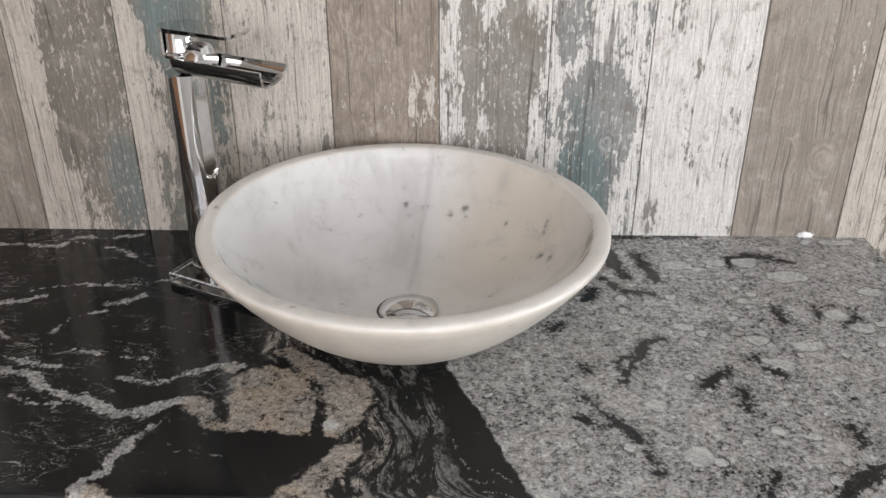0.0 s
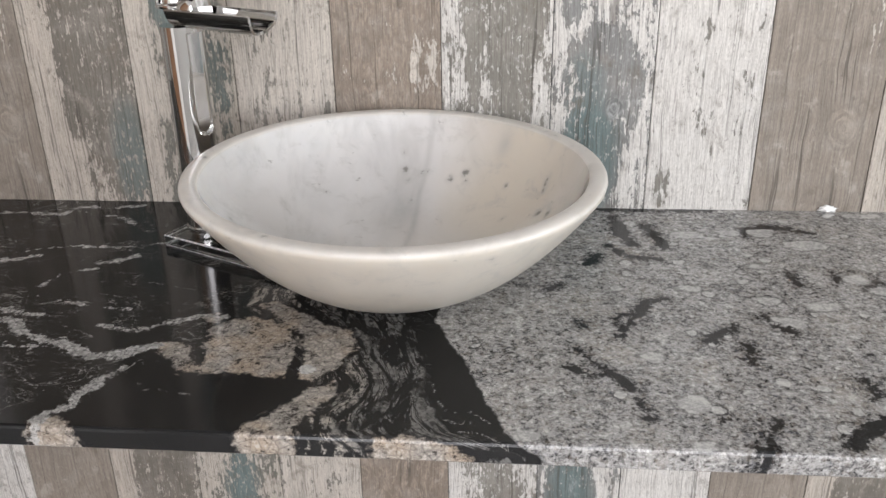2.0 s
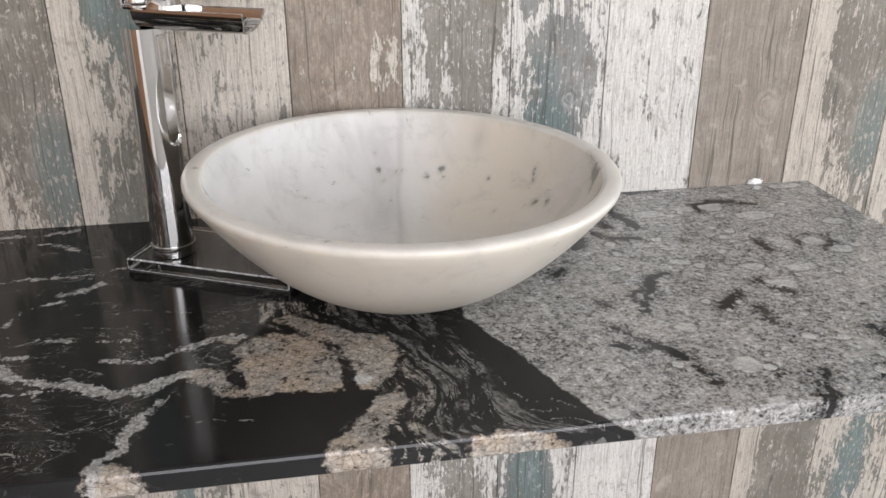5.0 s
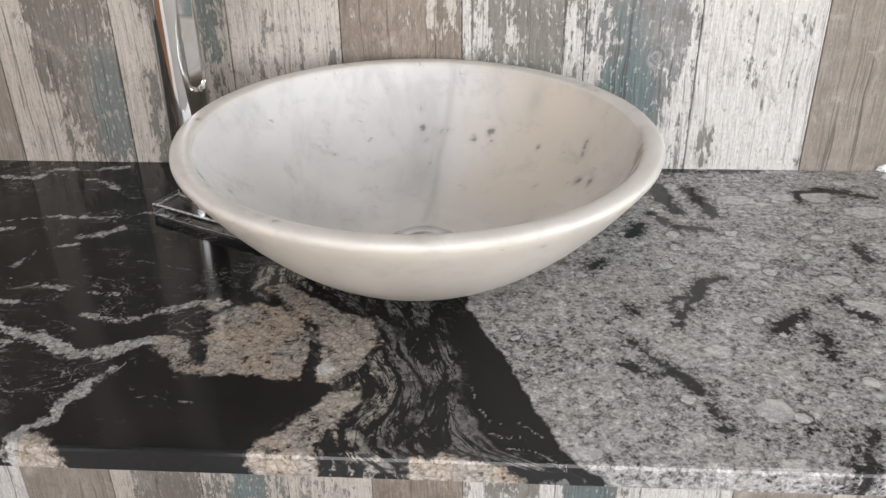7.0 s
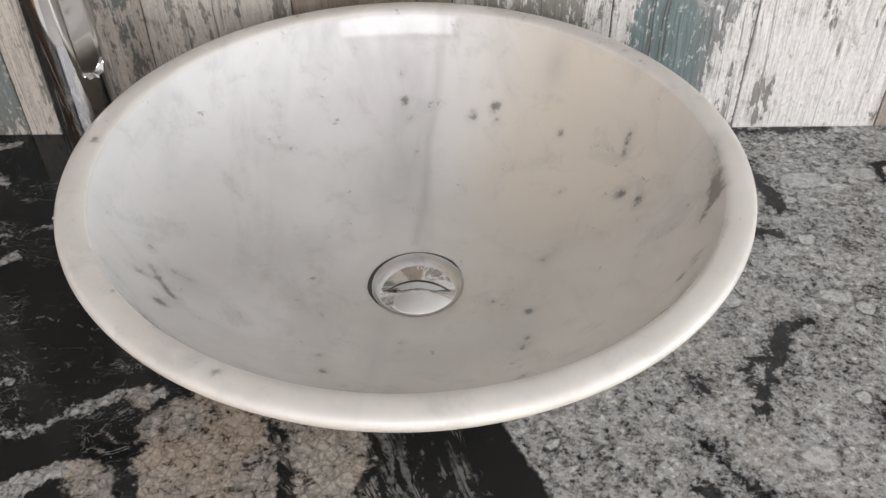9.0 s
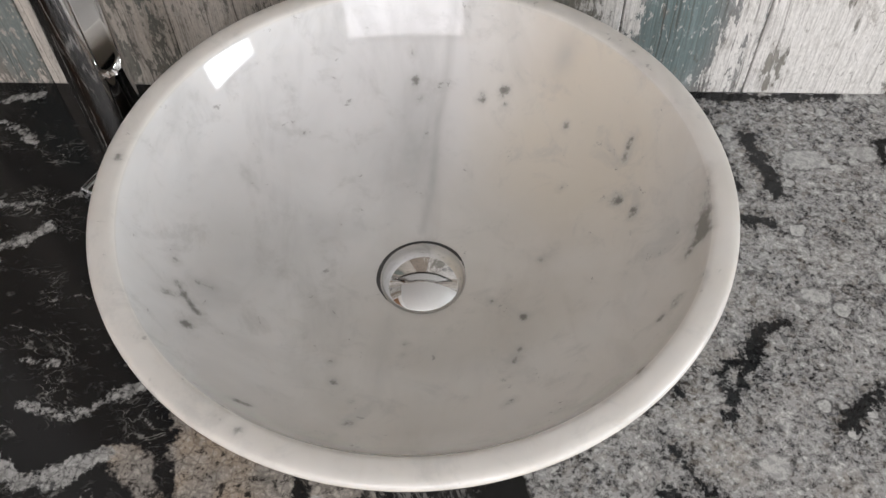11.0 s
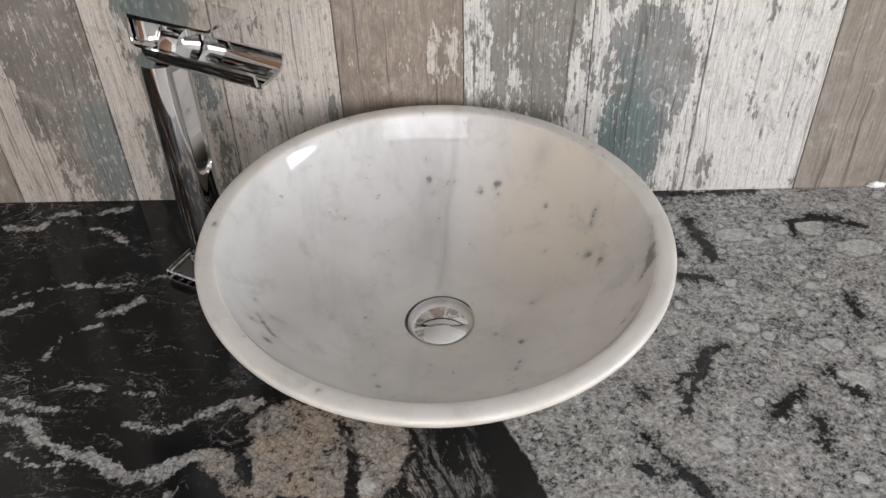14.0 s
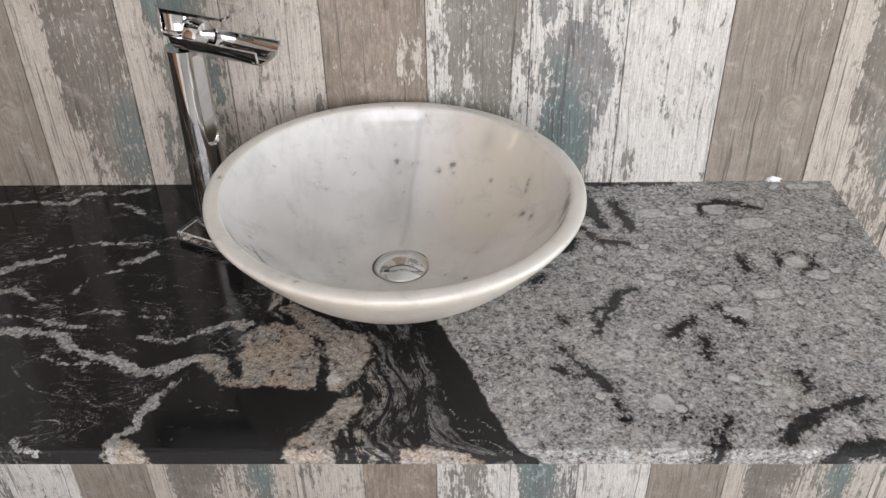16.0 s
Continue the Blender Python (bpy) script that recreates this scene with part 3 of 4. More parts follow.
VEINS = [
    (0.0062, [(-0.60, 0.61), (-0.52, 0.585), (-0.456, 0.583), (-0.419, 0.585), (-0.387, 0.579), (-0.370, 0.559), (-0.340, 0.544), (-0.314, 0.537), (-0.282, 0.518), (-0.258, 0.524), (-0.233, 0.540)]),
    (0.0060, [(-0.260, 0.478), (-0.268, 0.460), (-0.266, 0.443), (-0.280, 0.431), (-0.283, 0.40)]),
    (0.0028, [(-0.246, 0.503), (-0.260, 0.478)]),
    (0.0055, [(-0.502, 0.697), (-0.491, 0.711), (-0.469, 0.714), (-0.437, 0.732)]),
    (0.0045, [(-0.363, 0.712), (-0.343, 0.719), (-0.329, 0.731)]),
    (0.0010, [(-0.461, 0.739), (-0.418, 0.756), (-0.360, 0.754), (-0.315, 0.768)]),
    (0.0030, [(-0.62, 0.87), (-0.573, 0.849), (-0.529, 0.855), (-0.473, 0.848), (-0.464, 0.878), (-0.428, 0.873), (-0.384, 0.883)]),
    (0.0020, [(-0.464, 0.866), (-0.436, 0.851), (-0.404, 0.848), (-0.370, 0.822)]),
    (0.0026, [(-0.299, 0.574), (-0.274, 0.570), (-0.250, 0.573), (-0.232, 0.586), (-0.209, 0.598), (-0.185, 0.597)]),
    (0.0012, [(-0.401, 0.652), (-0.394, 0.669), (-0.393, 0.685), (-0.363, 0.696)]),
    (0.0018, [(-0.365, 0.623), (-0.323, 0.611), (-0.284, 0.609)]),
    (0.0022, [(-0.390, 0.545), (-0.382, 0.537), (-0.363, 0.533), (-0.330, 0.534)]),
    (0.0020, [(-0.468, 0.612), (-0.437, 0.612), (-0.399, 0.597), (-0.366, 0.592)]),
    (0.0022, [(-0.489, 0.658), (-0.469, 0.658), (-0.443, 0.642)]),
    (0.0022, [(-0.377, 0.428), (-0.361, 0.414), (-0.343, 0.408)]),
]
THREADS = [
    [(-0.346, 0.503), (-0.335, 0.49), (-0.319, 0.475), (-0.299, 0.464)], [(-0.42, 0.529), (-0.40, 0.508), (-0.383, 0.495), (-0.357, 0.487)],
    [(-0.228, 0.487), (-0.215, 0.470), (-0.202, 0.471), (-0.173, 0.465)], [(-0.241, 0.495), (-0.231, 0.507), (-0.236, 0.518), (-0.243, 0.50), (-0.252, 0.48)],
    [(-0.31, 0.66), (-0.285, 0.668), (-0.262, 0.66), (-0.235, 0.652)], [(-0.33, 0.64), (-0.30, 0.632), (-0.27, 0.637)], [(-0.45, 0.63), (-0.42, 0.625), (-0.39, 0.632)],
    [(-0.225, 0.56), (-0.213, 0.57), (-0.205, 0.562), (-0.198, 0.55)], [(-0.34, 0.575), (-0.315, 0.562), (-0.29, 0.55)], [(-0.54, 0.68), (-0.51, 0.672), (-0.48, 0.678)],
    [(0.024, 0.50), (0.031, 0.470), (0.040, 0.455), (0.047, 0.452)], [(0.036, 0.445), (0.050, 0.437), (0.058, 0.441), (0.066, 0.433)], [(0.058, 0.455), (0.066, 0.448), (0.075, 0.440)], [(0.05, 0.428), (0.066, 0.427), (0.08, 0.418)],
]
DARK_STREAKS = [
    (0.0050, [(0.190, 0.580), (0.197, 0.599), (0.209, 0.618), (0.220, 0.649), (0.240, 0.657)]),
    (0.0025, [(0.186, 0.605), (0.196, 0.622), (0.209, 0.628)]),
    (0.0058, [(0.265, 0.575), (0.280, 0.589), (0.293, 0.602)]),
    (0.0035, [(0.148, 0.555), (0.157, 0.542), (0.167, 0.527), (0.182, 0.512), (0.190, 0.494)]),
    (0.0020, [(0.140, 0.523), (0.154, 0.518), (0.171, 0.518)]),
    (0.0032, [(0.297, 0.456), (0.287, 0.438), (0.278, 0.40)]),
    (0.0020, [(0.275, 0.441), (0.271, 0.40)]),
    (0.0085, [(0.347, 0.431), (0.365, 0.452), (0.378, 0.459)]),
    (0.0042, [(0.378, 0.459), (0.410, 0.474), (0.434, 0.482)]),
    (0.0100, [(0.377, 0.39), (0.395, 0.413), (0.431, 0.418), (0.60, 0.41)]),
    (0.0080, [(0.212, 0.866), (0.216, 0.817), (0.223, 0.790)]),
    (0.0065, [(0.246, 0.844), (0.254, 0.803), (0.262, 0.783)]),
    (0.0040, [(0.198, 0.783), (0.216, 0.758), (0.249, 0.749)]),
    (0.0055, [(0.181, 0.758), (0.171, 0.734)]),
    (0.0040, [(0.375, 0.845), (0.404, 0.842), (0.434, 0.828)]),
    (0.0022, [(0.354, 0.815), (0.358, 0.838), (0.377, 0.848)]),
    (0.0030, [(0.421, 0.702), (0.424, 0.722), (0.443, 0.729)]),
    (0.0030, [(0.443, 0.688), (0.462, 0.705), (0.461, 0.723)]),
    (0.0028, [(0.327, 0.625), (0.333, 0.608), (0.348, 0.596)]),
    # shadow line at the foot of the wall, painted as a streak
    (0.0050, [(0.15, 0.897), (0.219, 0.894), (0.265, 0.894), (0.330, 0.897)]),
    (0.0028, [(0.379, 0.720), (0.380, 0.697)]),
    (0.0025, [(0.384, 0.518), (0.384, 0.494)]),
    (0.0022, [(0.300, 0.570), (0.299, 0.543)]),
    (0.0025, [(0.193, 0.478), (0.198, 0.456)]),
    (0.0030, [(0.125, 0.671), (0.136, 0.682)]),
    (0.0022, [(0.152, 0.609), (0.158, 0.597)]),
]
PALE_BLOTS = [(0.234, 0.475, 0.013, 0.010), (0.346, 0.615, 0.020, 0.010), (0.377, 0.829, 0.016, 0.012), (0.441, 0.709, 0.013, 0.012), (0.391, 0.648, 0.014, 0.010), (0.343, 0.659, 0.012, 0.007),
    (0.458, 0.685, 0.012, 0.009), (0.290, 0.819, 0.016, 0.012), (0.414, 0.795, 0.022, 0.013), (0.350, 0.738, 0.008, 0.006), (0.216, 0.548, 0.008, 0.006), (0.057, 0.585, 0.008, 0.006)]
PALE_SPECKS = [(0.339, 0.826, 0.012, 0.007), (0.508, 0.885, 0.020, 0.009), (0.236, 0.420, 0.010, 0.006), (0.102, 0.427, 0.009, 0.006), (0.227, 0.850, 0.006, 0.010), (0.264, 0.681, 0.011, 0.006),
    (-0.085, 0.509, 0.008, 0.007), (0.318, 0.494, 0.007, 0.005), (0.395, 0.440, 0.009, 0.006), (0.500, 0.760, 0.012, 0.008), (0.327, 0.700, 0.006, 0.005), (0.47, 0.60, 0.010, 0.007)]


def worktop():
    ys = np.linspace(EDGE_Y + 0.003, WALL_Y - 0.0008, 240)
    prof = [(WALL_Y - 0.0008, SLAB_Z - SLAB_T), (EDGE_Y + 0.002, SLAB_Z - SLAB_T), (EDGE_Y, SLAB_Z - SLAB_T + 0.002), (EDGE_Y, SLAB_Z - 0.012), (EDGE_Y, SLAB_Z - 0.008), (EDGE_Y, SLAB_Z - 0.003), (EDGE_Y + 0.0009, SLAB_Z - 0.0009)]
    prof += [(float(v), SLAB_Z) for v in ys]
    xs = np.concatenate([np.linspace(SLAB_X0, -0.62, 60)[:-1], np.linspace(-0.62, SLAB_X1, 560)])
    P = np.array(prof)
    n, m = len(xs), len(prof)
    co = np.empty((n, m, 3))
    co[:, :, 0], co[:, :, 1], co[:, :, 2] = xs[:, None], P[None, :, 0], P[None, :, 1]
    i, j = np.meshgrid(np.arange(n - 1), np.arange(m), indexing="ij")
    k = (j + 1) % m
    faces = np.stack([i * m + j, i * m + k, (i + 1) * m + k, (i + 1) * m + j], -1).reshape(-1, 4)
    caps = [list(range(m))[::-1], [(n - 1) * m + q for q in range(m)]]
    me = bpy.data.meshes.new("worktop")
    me.from_pydata(co.reshape(-1, 3).tolist(), [], faces.tolist() + caps)
    bm = bmesh.new()
    bm.from_mesh(me)
    bmesh.ops.recalc_face_normals(bm, faces=bm.faces)
    bm.to_mesh(me)
    bm.free()
    X = co[:, :, 0].ravel()
    Y = (co[:, :, 1] - (SLAB_Z - co[:, :, 2])).ravel()
    left, right = (np.interp(Y, *zip(*edge)) for edge in (BELT_LEFT, BELT_RIGHT))
    fan = (X - left) / np.maximum(right - left, 0.02)
    fields = {
        "light": to_area(X, Y, PALE_FIELD),
        "fan": fan,
        "speck": np.maximum(np.maximum(left - X, X - right), Y - 0.66),
        "solid": to_area(X, Y, BLACK_FIELD),
        "beige": np.minimum.reduce([to_area(X, Y, a) for a in SAND_AREAS]),
        "vein": np.minimum.reduce([to_line(X, Y, pts) - w for w, pts in VEINS]),
        "thread": np.minimum.reduce([to_line(X, Y, pts) for pts in THREADS]),
        "dark": np.minimum.reduce([to_line(X, Y, pts) - w for w, pts in DARK_STREAKS]),
        "pale": np.minimum.reduce([(np.hypot((X - a) / ra, (Y - b) / rb) - 1) * min(ra, rb) for a, b, ra, rb in PALE_BLOTS + PALE_SPECKS]),
    }
    for name, values in fields.items():
        me.attributes.new(name, "FLOAT", "POINT").data.foreach_set("value", values.astype(np.float32))
    me.materials.append(GRANITE)
    return tagged(new("worktop", me), "polished black and grey granite worktop with pale veins", "worktop")


worktop()

# ---- chip of plaster where wall and worktop meet ----
def plaster_chip():
    bm = bmesh.new()
    bmesh.ops.create_icosphere(bm, subdivisions=3, radius=1.0)
    for v in bm.verts:
        k = 1 + 0.75 * noise.noise(v.co * 2.3) + 0.45 * noise.noise(v.co * 5.0)
        v.co = Vector((v.co.x * 0.0085 * k, v.co.y * 0.0016 * k, v.co.z * 0.0048 * k))
        v.co.z = max(v.co.z, -0.0028)
    ob = part("plaster_chip", bm, CHALK, smooth=True)
    ob.location = (0.4725, WALL_Y - 0.0016, SLAB_Z + 0.0028)
    return tagged(ob, "small white chip of plaster at the worktop's back edge", "plaster chip")


plaster_chip()

# ---- marble basin ----
BX, BY = -0.026, 0.681
FLECKS_BACK = [(-0.009, 0.150, 0.0026), (-0.006, 0.139, 0.0011), (-0.012, 0.165, 0.0014), (0.043, 0.137, 0.0021), (0.061, 0.139, 0.0028), (0.062, 0.130, 0.0011), (0.151, 0.123, 0.0016), (0.107, 0.104, 0.0011), (0.141, 0.035, 0.0032), (0.104, 0.061, 0.0012), (0.088, 0.006, 0.0013), (-0.089, 0.177, 0.0016), (0.127, 0.160, 0.0011)]
FLECKS_FRONT = [(0.075, -0.044, 0.0022), (0.053, -0.026, 0.0011), (-0.050, -0.105, 0.0026), (-0.055, -0.086, 0.0016), (-0.034, -0.145, 0.0024), (-0.007, -0.064, 0.0009), (-0.008, -0.075, 0.0009), (-0.035, -0.123, 0.0010), (-0.158, -0.039, 0.0015), (-0.139, -0.089, 0.0026), (-0.142, -0.048, 0.0014), (-0.093, -0.170, 0.0020), (-0.194, 0.010, 0.0027), (-0.082, -0.178, 0.0014)]
STROKES = [(0.0018, [(0.151, 0.073), (0.146, 0.062)]), (0.0009, [(0.151, 0.022), (0.149, 0.017)]), (0.0011, [(0.072, -0.073), (0.067, -0.085)]), (0.0016, [(-0.152, -0.058), (-0.146, -0.065), (-0.136, -0.076)]),
    (0.0009, [(-0.156, -0.070), (-0.149, -0.067)]), (0.0010, [(-0.144, -0.048), (-0.136, -0.048)]), (0.0007, [(0.190, 0.016), (0.188, 0.0), (0.185, -0.011)]),
    (0.0006, [(0.136, -0.129), (0.129, -0.136)]), (0.0006, [(0.164, -0.073), (0.152, -0.085)]), (0.0006, [(0.066, -0.121), (0.060, -0.126)]), (0.0008, [(-0.096, -0.146), (-0.089, -0.147)])]
CHINA_LINE = [(0.020, 0.197), (0.020, 0.181), (0.017, 0.165), (0.014, 0.147), (0.008, 0.123), (0.007, 0.095), (0.004, 0.066), (-0.001, 0.039)]
LOW_LINE = [(-0.019, -0.044), (-0.022, -0.069), (-0.022, -0.110)]


def inside(r):
    """Height of the basin's inner face at radius r."""
    return 0.866 + 0.150 * (1 - np.sqrt(1 - (np.minimum(r, 0.19) / 0.195) ** 2))


def basin():
    prof = [(0.018, 0.8505), (0.058, 0.8505), (0.062, 0.8520)]
    for k in range(1, 26):
        f = k / 26
        prof.append((0.062 + (0.2035 - 0.062) * f, 0.852 + 0.116 * (0.34 * f + 0.66 * f ** 2.1)))
    prof += [(0.2046, 0.9700), (0.2054, 0.9728), (0.2052, 0.9748), (0.2042, 0.9764), (0.2024, 0.9773), (0.1990, 0.9777), (0.1950, 0.9777), (0.1915, 0.9774), (0.1895, 0.9768), (0.1882, 0.9756), (0.1873, 0.9738)]
    for k in range(90):
        r = 0.1864 - (0.1864 - 0.020) * k / 89
        prof.append((r, float(inside(r))))
    prof += [(0.0185, 0.8655), (0.018, 0.862), (0.018, 0.8505)]
    bm = lathe(prof, 320, m=Matrix.Translation((BX, BY, 0)))
    bmesh.ops.remove_doubles(bm, verts=bm.verts, dist=1e-6)
    # the hand-turned rim is not quite level
    for v in bm.verts:
        rise = min(1.0, max(0.0, (v.co.z - 0.866) / 0.11))
        v.co.z += rise * (-0.014 * (v.co.x - BX) + 0.0095 * (v.co.y - BY))
    me = mesh_of("basin", bm, MARBLE, True)
    co = np.empty(len(me.vertices) * 3, np.float32)
    me.vertices.foreach_get("co", co)
    co = co.reshape(-1, 3)
    X, Y, Z = co[:, 0] - BX, co[:, 1] - BY, co[:, 2]
    R = np.hypot(X, Y)
    lean = np.clip((Z - 0.866) / 0.11, 0, 1) * (-0.014 * X + 0.0095 * Y)
    top = np.where(R < 0.188, Z - lean > inside(R) - 0.004, Z - lean > 0.9745)
    spot = np.minimum.reduce([np.hypot(X - a, Y - b) - r for a, b, r in FLECKS_BACK + FLECKS_FRONT])
    under = np.minimum.reduce([np.hypot(np.hypot(X - a, Y - b), Z - c) - 0.0022 for a, b, c in ((-0.060, -0.187, 0.940), (-0.015, -0.189, 0.938), (0.10, -0.172, 0.960), (-0.075, -0.182, 0.945), (0.155, -0.120, 0.957))])
    smear = to_line(X, Y, [(0.172, -0.041), (0.181, -0.032), (0.1855, -0.014)]) - np.interp(Y, [-0.042, -0.030, -0.012], [0.0008, 0.0042, 0.0014])
    stroke = np.minimum.reduce([to_line(X, Y, pts) - w for w, pts in STROKES])
    spot = np.where(top, np.minimum.reduce([spot, smear, stroke]), under)
    line = to_line(X, Y, CHINA_LINE)
    haze = 0.5 * np.exp(-(line / 0.0035) ** 2) + 0.3 * np.exp(-(to_line(X, Y, LOW_LINE) / 0.006) ** 2) + 0.75 * np.exp(-((X + 0.012) / 0.026) ** 2 - ((Y - 0.115) / 0.045) ** 2) + 0.55 * np.exp(-((X - 0.104) / 0.010) ** 2 - ((Y - 0.143) / 0.009) ** 2)
    haze += 0.35 * np.exp(-((X - 0.02) / 0.05) ** 2 - ((Y + 0.075) / 0.03) ** 2) + 0.3 * np.exp(-((X + 0.12) / 0.03) ** 2 - ((Y - 0.0) / 0.03) ** 2) + 0.25 * np.exp(-((X - 0.18) / 0.01) ** 2 - ((Y + 0.02) / 0.03) ** 2)
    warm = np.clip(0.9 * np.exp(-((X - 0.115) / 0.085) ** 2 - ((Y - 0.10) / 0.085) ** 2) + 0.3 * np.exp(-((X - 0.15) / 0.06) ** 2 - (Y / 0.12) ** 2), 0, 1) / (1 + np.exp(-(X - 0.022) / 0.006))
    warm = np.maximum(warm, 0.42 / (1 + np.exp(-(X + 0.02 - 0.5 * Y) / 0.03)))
    # outer wall and rim get a darker, warmer tint in place of shade
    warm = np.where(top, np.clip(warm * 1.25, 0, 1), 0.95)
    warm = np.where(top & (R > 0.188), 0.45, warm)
    haze += 0.30 * np.exp(-((X + 0.135) / 0.016) ** 2 - ((Y + 0.052) / 0.016) ** 2) + 0.2 * np.exp(-((X - 0.075) / 0.014) ** 2 - ((Y + 0.06) / 0.02) ** 2)
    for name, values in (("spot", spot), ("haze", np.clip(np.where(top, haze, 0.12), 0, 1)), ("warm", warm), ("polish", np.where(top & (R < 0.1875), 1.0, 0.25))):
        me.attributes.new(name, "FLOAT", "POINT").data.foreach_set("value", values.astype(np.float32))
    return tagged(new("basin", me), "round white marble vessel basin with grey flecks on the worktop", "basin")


basin()

# ---- drain ----
drain = tagged(new("basin_drain"), "domed chrome drain cover in the basin floor", "drain")
drain.location = (BX + 0.002, BY - 0.004, 0.8668)


def dome(radius, height, base, drop):
    pts = [(0, base - drop), (radius - 0.0006, base - drop), (radius, base - drop + 0.0006), (radius, base)]
    for k in range(1, 16):
        q = 1 - k / 16
        pts.append((radius * q, base + height * (1 - q * q) ** 0.9))
    return pts + [(0, base + height)]


part("cap", lathe(dome(0.0318, 0.0112, 0.0028, 0.0016), 96), CHROME, drain, smooth=True)
# added dark ring: the shadow in the gap round the cap
part("shade_ring", lathe([(0.0270, -0.0012), (0.0345, 0.0002), (0.0345, 0.0014), (0.0270, 0.0014), (0.0270, -0.0012)], 72), DARK, drain, "thin dark ring standing in for the shaded gap under the cap")
part("flange", lathe([(0.008, -0.006), (0.0165, -0.005), (0.0165, -0.0010), (0.008, -0.001), (0.008, -0.006)], 72), CHROME, drain)

# ---- clear plate under the tap ----
PLATE_TURN = -26
plate = part("acrylic_plate", box(0.0, 0.185, 0.0, 0.098, 0.0, 0.0133, 0.0014), ACRYLIC)
plate.data.materials.append(FROST)
# saw-cut bevels, whitened to carry the bright edge reflections
for f in plate.data.polygons:
    if f.area < 0.0006:
        f.material_index = 1
plate.matrix_basis = pose(-0.309, 0.762, SLAB_Z + 0.0004, 0, 0, PLATE_TURN)
tagged(plate, "clear acrylic plate under the chrome tap", "plate")

# ---- tap ----
tap = tagged(new("basin_tap"), "tall chrome waterfall basin tap with a flat lever", "tap")
TAP_Z = SLAB_Z + 0.0172
tap.matrix_basis = pose(-0.2616, 0.780, TAP_Z, 0, 0, -27)
COL_R, COL_H = 0.0215, 0.229


def column_mesh():
    bm = bmesh.new()
    turns, steps = 120, 150
    rows = []
    za, zb, half = 0.113, 0.222, 0.0112
    for j in range(steps + 1):
        h = 0.006 + (COL_H - 0.006) * j / steps
        row = []
        for k in range(turns):
            a = 2 * math.pi * k / turns
            x, y = COL_R * math.cos(a), COL_R * math.sin(a)
            if x > 0:
                # a long flat panel with a round lower end, let into the front
                low = max(0.0, za + half - h)
                d = math.hypot(y, low) - half if h < zb else 1.0
                if d < 0:
                    x = min(x, 0.0174 if d < -0.0018 else 0.0174 + (COL_R * 0.88 - 0.0174) * (1 + d / 0.0018))
            row.append(bm.verts.new((x, y, h)))
        rows.append(row)
    for a, b in zip(rows, rows[1:]):
        for k in range(turns):
            bm.faces.new((a[k], a[(k + 1) % turns], b[(k + 1) % turns], b[k]))
    bm.faces.new(rows[0])
    bm.faces.new(rows[-1])
    return bm


sharp(part("column", column_mesh(), CHROME, tap), 40)
sharp(part("base_ring", lathe([(0, -0.0036), (0.0215, -0.0036), (0.0215, 0), (0.0225, 0), (0.0230, 0.0008), (0.0230, 0.0052), (0.0222, 0.006), (0, 0.006)], 96), CHROME, tap))


def trough_mesh():
    """An open half-round channel along x with a scooped end."""
    bm = bmesh.new()
    n, arc = 40, 24
    z0, ro, ri = COL_H + 0.019, 0.0213, 0.0185
    grid = []
    for i in range(n + 1):
        f = i / n
        ring = []
        for k in range(arc + 1):
            a = math.pi * (1.0 + k / arc)
            depth = -math.sin(a)
            end = 0.118 - 0.008 * depth ** 3
            x = 0.002 + (end - 0.002) * f
            ring.append((x, a))
        grid.append(ring)
    outer = [[bm.verts.new((x, ro * math.cos(a), z0 + ro * math.sin(a))) for x, a in ring] for ring in grid]
    inside = [[bm.verts.new((x, ri * math.cos(a), z0 + ri * math.sin(a))) for x, a in ring] for ring in grid]
    for g in (outer, inside):
        for i in range(n):
            for k in range(arc):
                bm.faces.new((g[i][k], g[i + 1][k], g[i + 1][k + 1], g[i][k + 1]))
    for i in range(n):
        for k in (0, arc):
            bm.faces.new((outer[i][k], outer[i + 1][k], inside[i + 1][k], inside[i][k]))
    for i in (0, n):
        for k in range(arc):
            bm.faces.new((outer[i][k], outer[i][k + 1], inside[i][k + 1], inside[i][k]))
    return bm


sharp(part("spout", trough_mesh(), CHROME, tap, "open half-round chrome spout"), 50)
sharp(part("outlet", lathe([(0, -0.004), (0.0150, -0.004), (0.0172, -0.001), (0.0172, 0.012), (0.0150, 0.0165), (0.008, 0.018), (0, 0.018)], 48, m=pose(0.018, 0, COL_H + 0.0165, 0, 90, 0)), CHROME, tap))
sharp(part("collar", lathe([(0, 0), (0.0214, 0), (0.0219, 0.0008), (0.0219, 0.0035), (0.0200, 0.005), (0, 0.005)], 96, m=Matrix.Translation((0, 0, COL_H + 0.0185))), CHROME, tap))
sharp(part("valve_body", lathe([(0, 0), (0.0165, 0), (0.0175, 0.002), (0.0165, 0.005), (0.0165, 0.024), (0.0, 0.024)], 72, m=Matrix.Translation((-0.002, 0, COL_H + 0.022))), CHROME, tap))
sharp(part("screw", lathe([(0, 0), (0.0030, 0), (0.0034, 0.0006), (0.0026, 0.0018), (0, 0.002)], 20, m=pose(0.0140, 0, COL_H + 0.038, 0, 90, 0)), CHROME, tap))


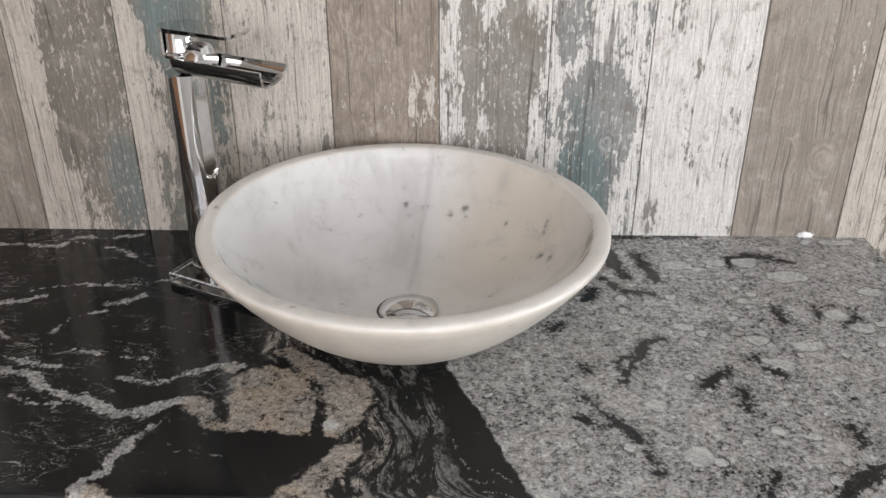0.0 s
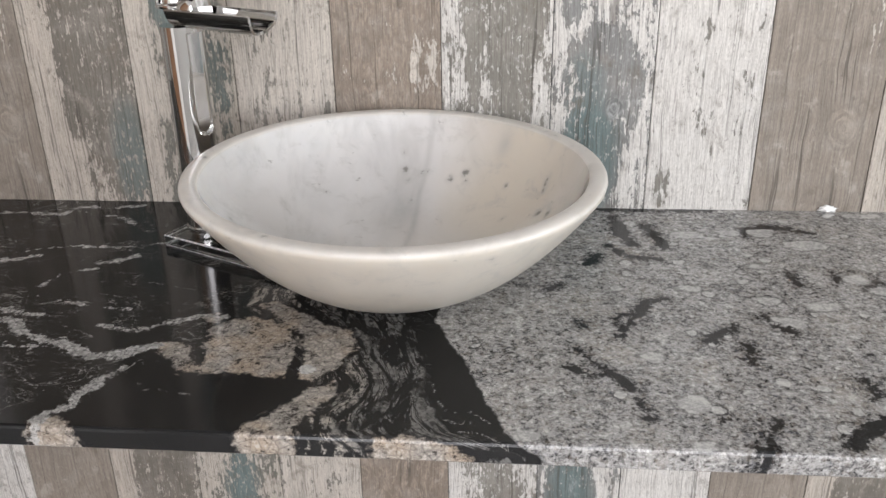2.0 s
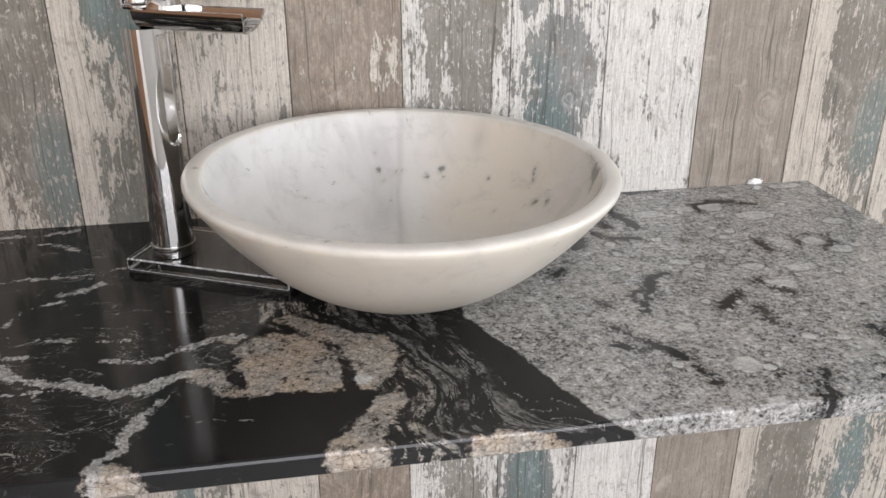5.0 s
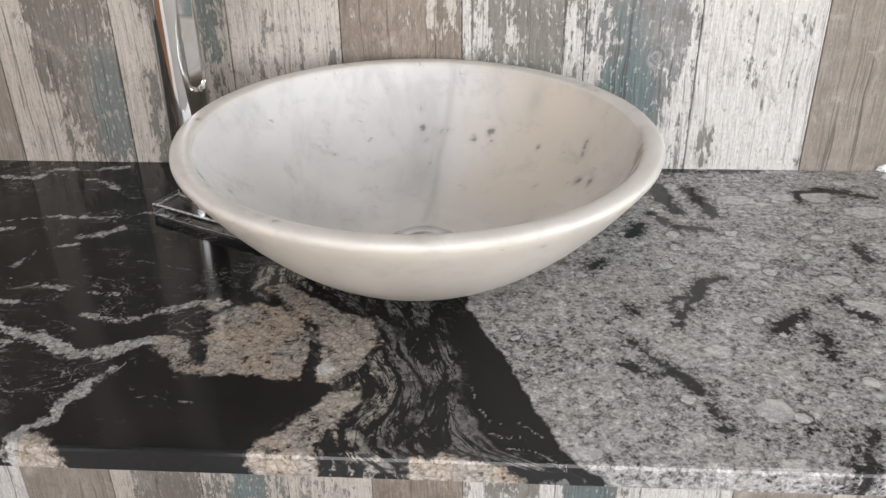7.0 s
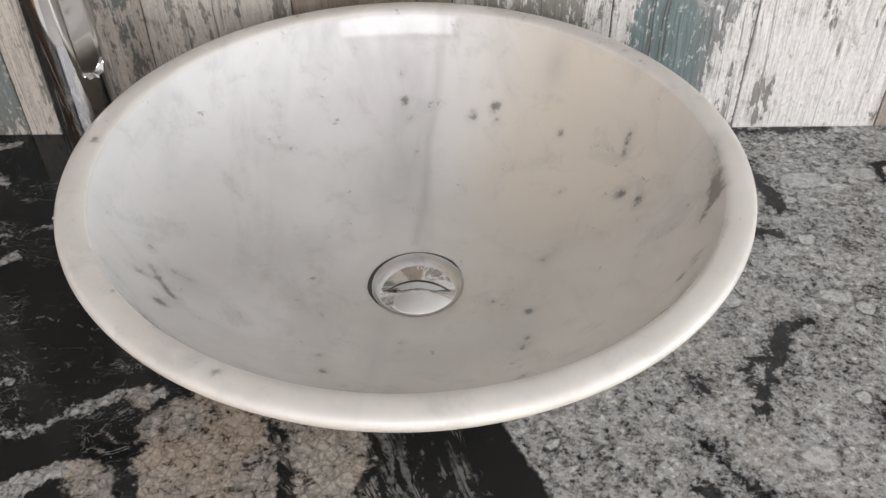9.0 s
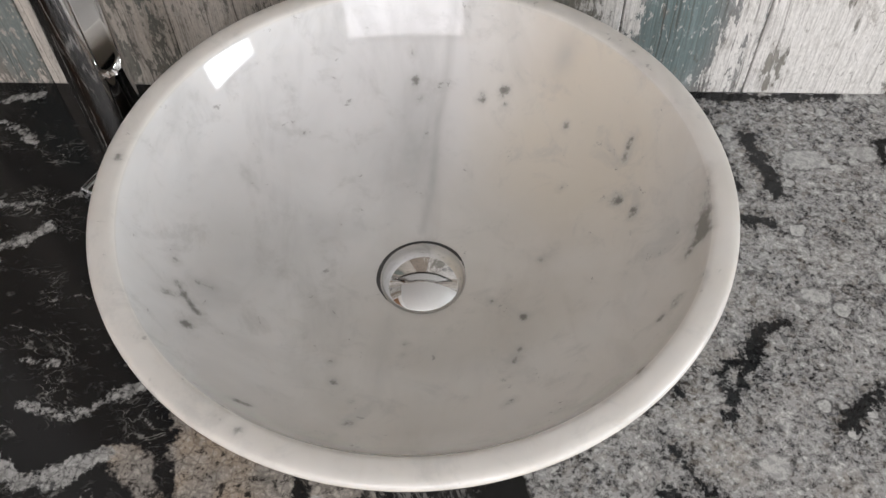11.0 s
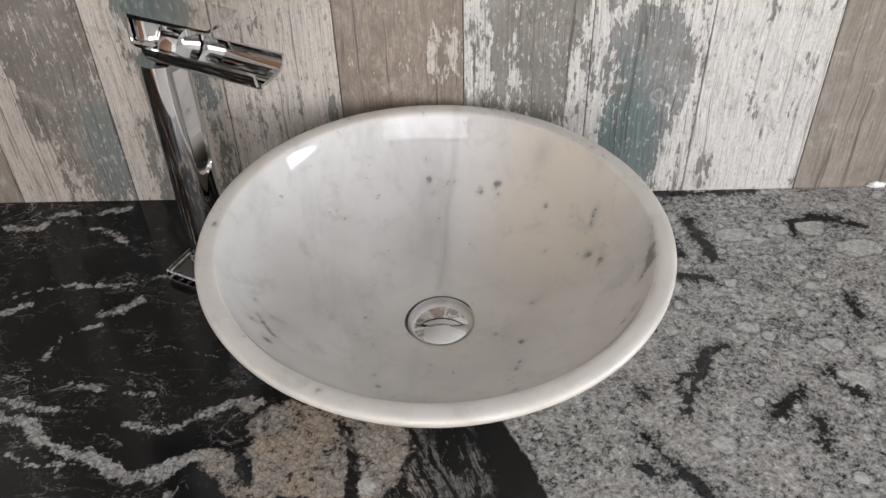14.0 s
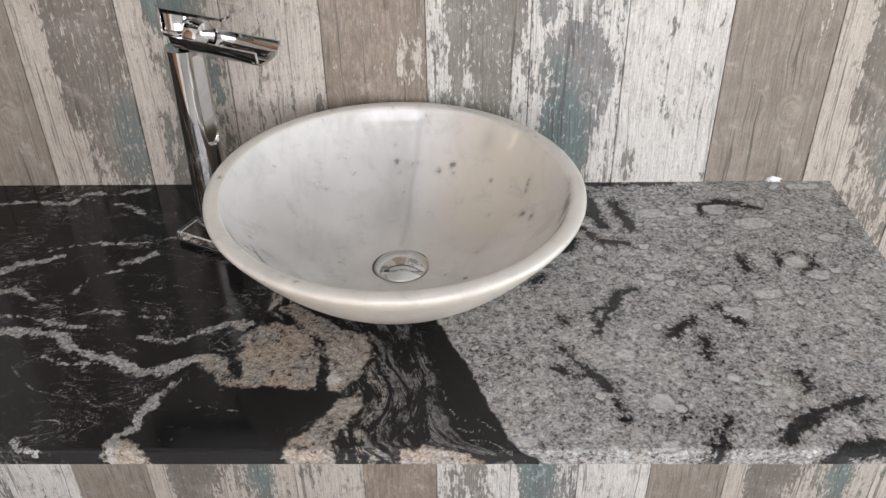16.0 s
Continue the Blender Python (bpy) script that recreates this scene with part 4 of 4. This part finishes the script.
def lever_mesh():
    """A flat lever, round behind, with a skirt behind the valve."""
    bm = bmesh.new()
    out = []
    for k in range(25):
        a = math.pi / 2 + math.pi * k / 24
        out.append((0.0222 * math.cos(a), 0.0222 * math.sin(a)))
    out += [(0.077, -0.0205), (0.079, -0.0185), (0.079, 0.0185), (0.077, 0.0205)]
    base = COL_H + 0.0445
    low = [bm.verts.new((x * 0.965, y * (0.97 if x < 0.01 else 0.80), base)) for x, y in out]
    high = [bm.verts.new((x, y, base + 0.0048)) for x, y in out]
    n = len(out)
    for k in range(n):
        bm.faces.new((low[k], low[(k + 1) % n], high[(k + 1) % n], high[k]))
    bm.faces.new(low[::-1])
    bm.faces.new(high)
    # skirt: a shell round the back, down to the collar
    arc = 30
    rows = []
    for r in (0.0218, 0.0192):
        for h in (COL_H + 0.0225, base + 0.0005):
            rows.append([bm.verts.new((r * math.cos(a), r * math.sin(a), h)) for a in (math.radians(112 + 136 * k / arc) for k in range(arc + 1))])
    for a, b in ((0, 1), (2, 3), (0, 2), (1, 3)):
        for k in range(arc):
            bm.faces.new((rows[a][k], rows[a][k + 1], rows[b][k + 1], rows[b][k]))
    for k in (0, arc):
        bm.faces.new((rows[0][k], rows[1][k], rows[3][k], rows[2][k]))
    return bm


sharp(part("lever", lever_mesh(), CHROME, tap, "flat chrome lever"), 40)

# ---- framed mirror above the basin ----
def wall_mirror(x0, x1, z0, z1, rail=0.028):
    mirror = tagged(new("wall_mirror"), "wide wall mirror in a thin black frame", "mirror")
    mirror.location = ((x0 + x1) / 2, WALL_Y, z0)
    half, high, back, front = (x1 - x0) / 2, z1 - z0, -0.0035, -0.024
    for a, b, c, d in ((-half, half, 0, rail), (-half, half, high - rail, high), (-half, -half + rail, rail + 0.0005, high - rail - 0.0005), (half - rail, half, rail + 0.0005, high - rail - 0.0005)):
        part("frame_rail", box(a, b, front, back, c, d, 0.0025), BLACK_LACQUER, mirror)
    part("glass", box(-half + rail - 0.004, half - rail + 0.004, -0.012, -0.006, rail - 0.004, high - rail + 0.004), MIRROR, mirror, "silvered mirror glass")
    return mirror


wall_mirror(-0.47, 0.43, 1.30, 1.92)

# ---- boards on the walls ----
GAP, THICK = 0.0005, 0.0028


def board_mesh(length, height):
    """A thin upright board, length along x, face towards -y, with eased edges."""
    bm = bmesh.new()
    c = 0.0007
    back = [bm.verts.new((x, 0, z)) for x, z in ((0, 0), (length, 0), (length, height), (0, height))]
    rim = [bm.verts.new((x, -THICK + c, z)) for x, z in ((0, 0), (length, 0), (length, height), (0, height))]
    face = [bm.verts.new((x, -THICK, z)) for x, z in ((c, c), (length - c, c), (length - c, height - c), (c, height - c))]
    for a, b in ((back, rim), (rim, face)):
        for k in range(4):
            bm.faces.new((a[k], a[(k + 1) % 4], b[(k + 1) % 4], b[k]))
    bm.faces.new(face)
    bm.faces.new(back[::-1])
    return bm


for turn in range(-1, 4):
    for a, b, material in BOARDS:
        x0, x1 = max(a + turn * PERIOD, LEFT_X), min(b + turn * PERIOD, FAR_X)
        if x1 - x0 > 0.01:
            ob = part("board", board_mesh(x1 - x0 - 2 * GAP, TOP), material, wall_back)
            ob.matrix_basis = pose(x0 + GAP, WALL_Y + 0.0028, 0)
for (a, b), (_, _, material) in zip(((0.398, 0.522), (0.522, 0.646), (0.646, 0.770), (0.770, 0.896)), BOARDS[2:6]):
    ob = part("board", board_mesh(b - a - 2 * GAP, TOP), material, wall_left)
    ob.matrix_basis = pose(LEFT_X, a + GAP, 0, 0, 0, 90)
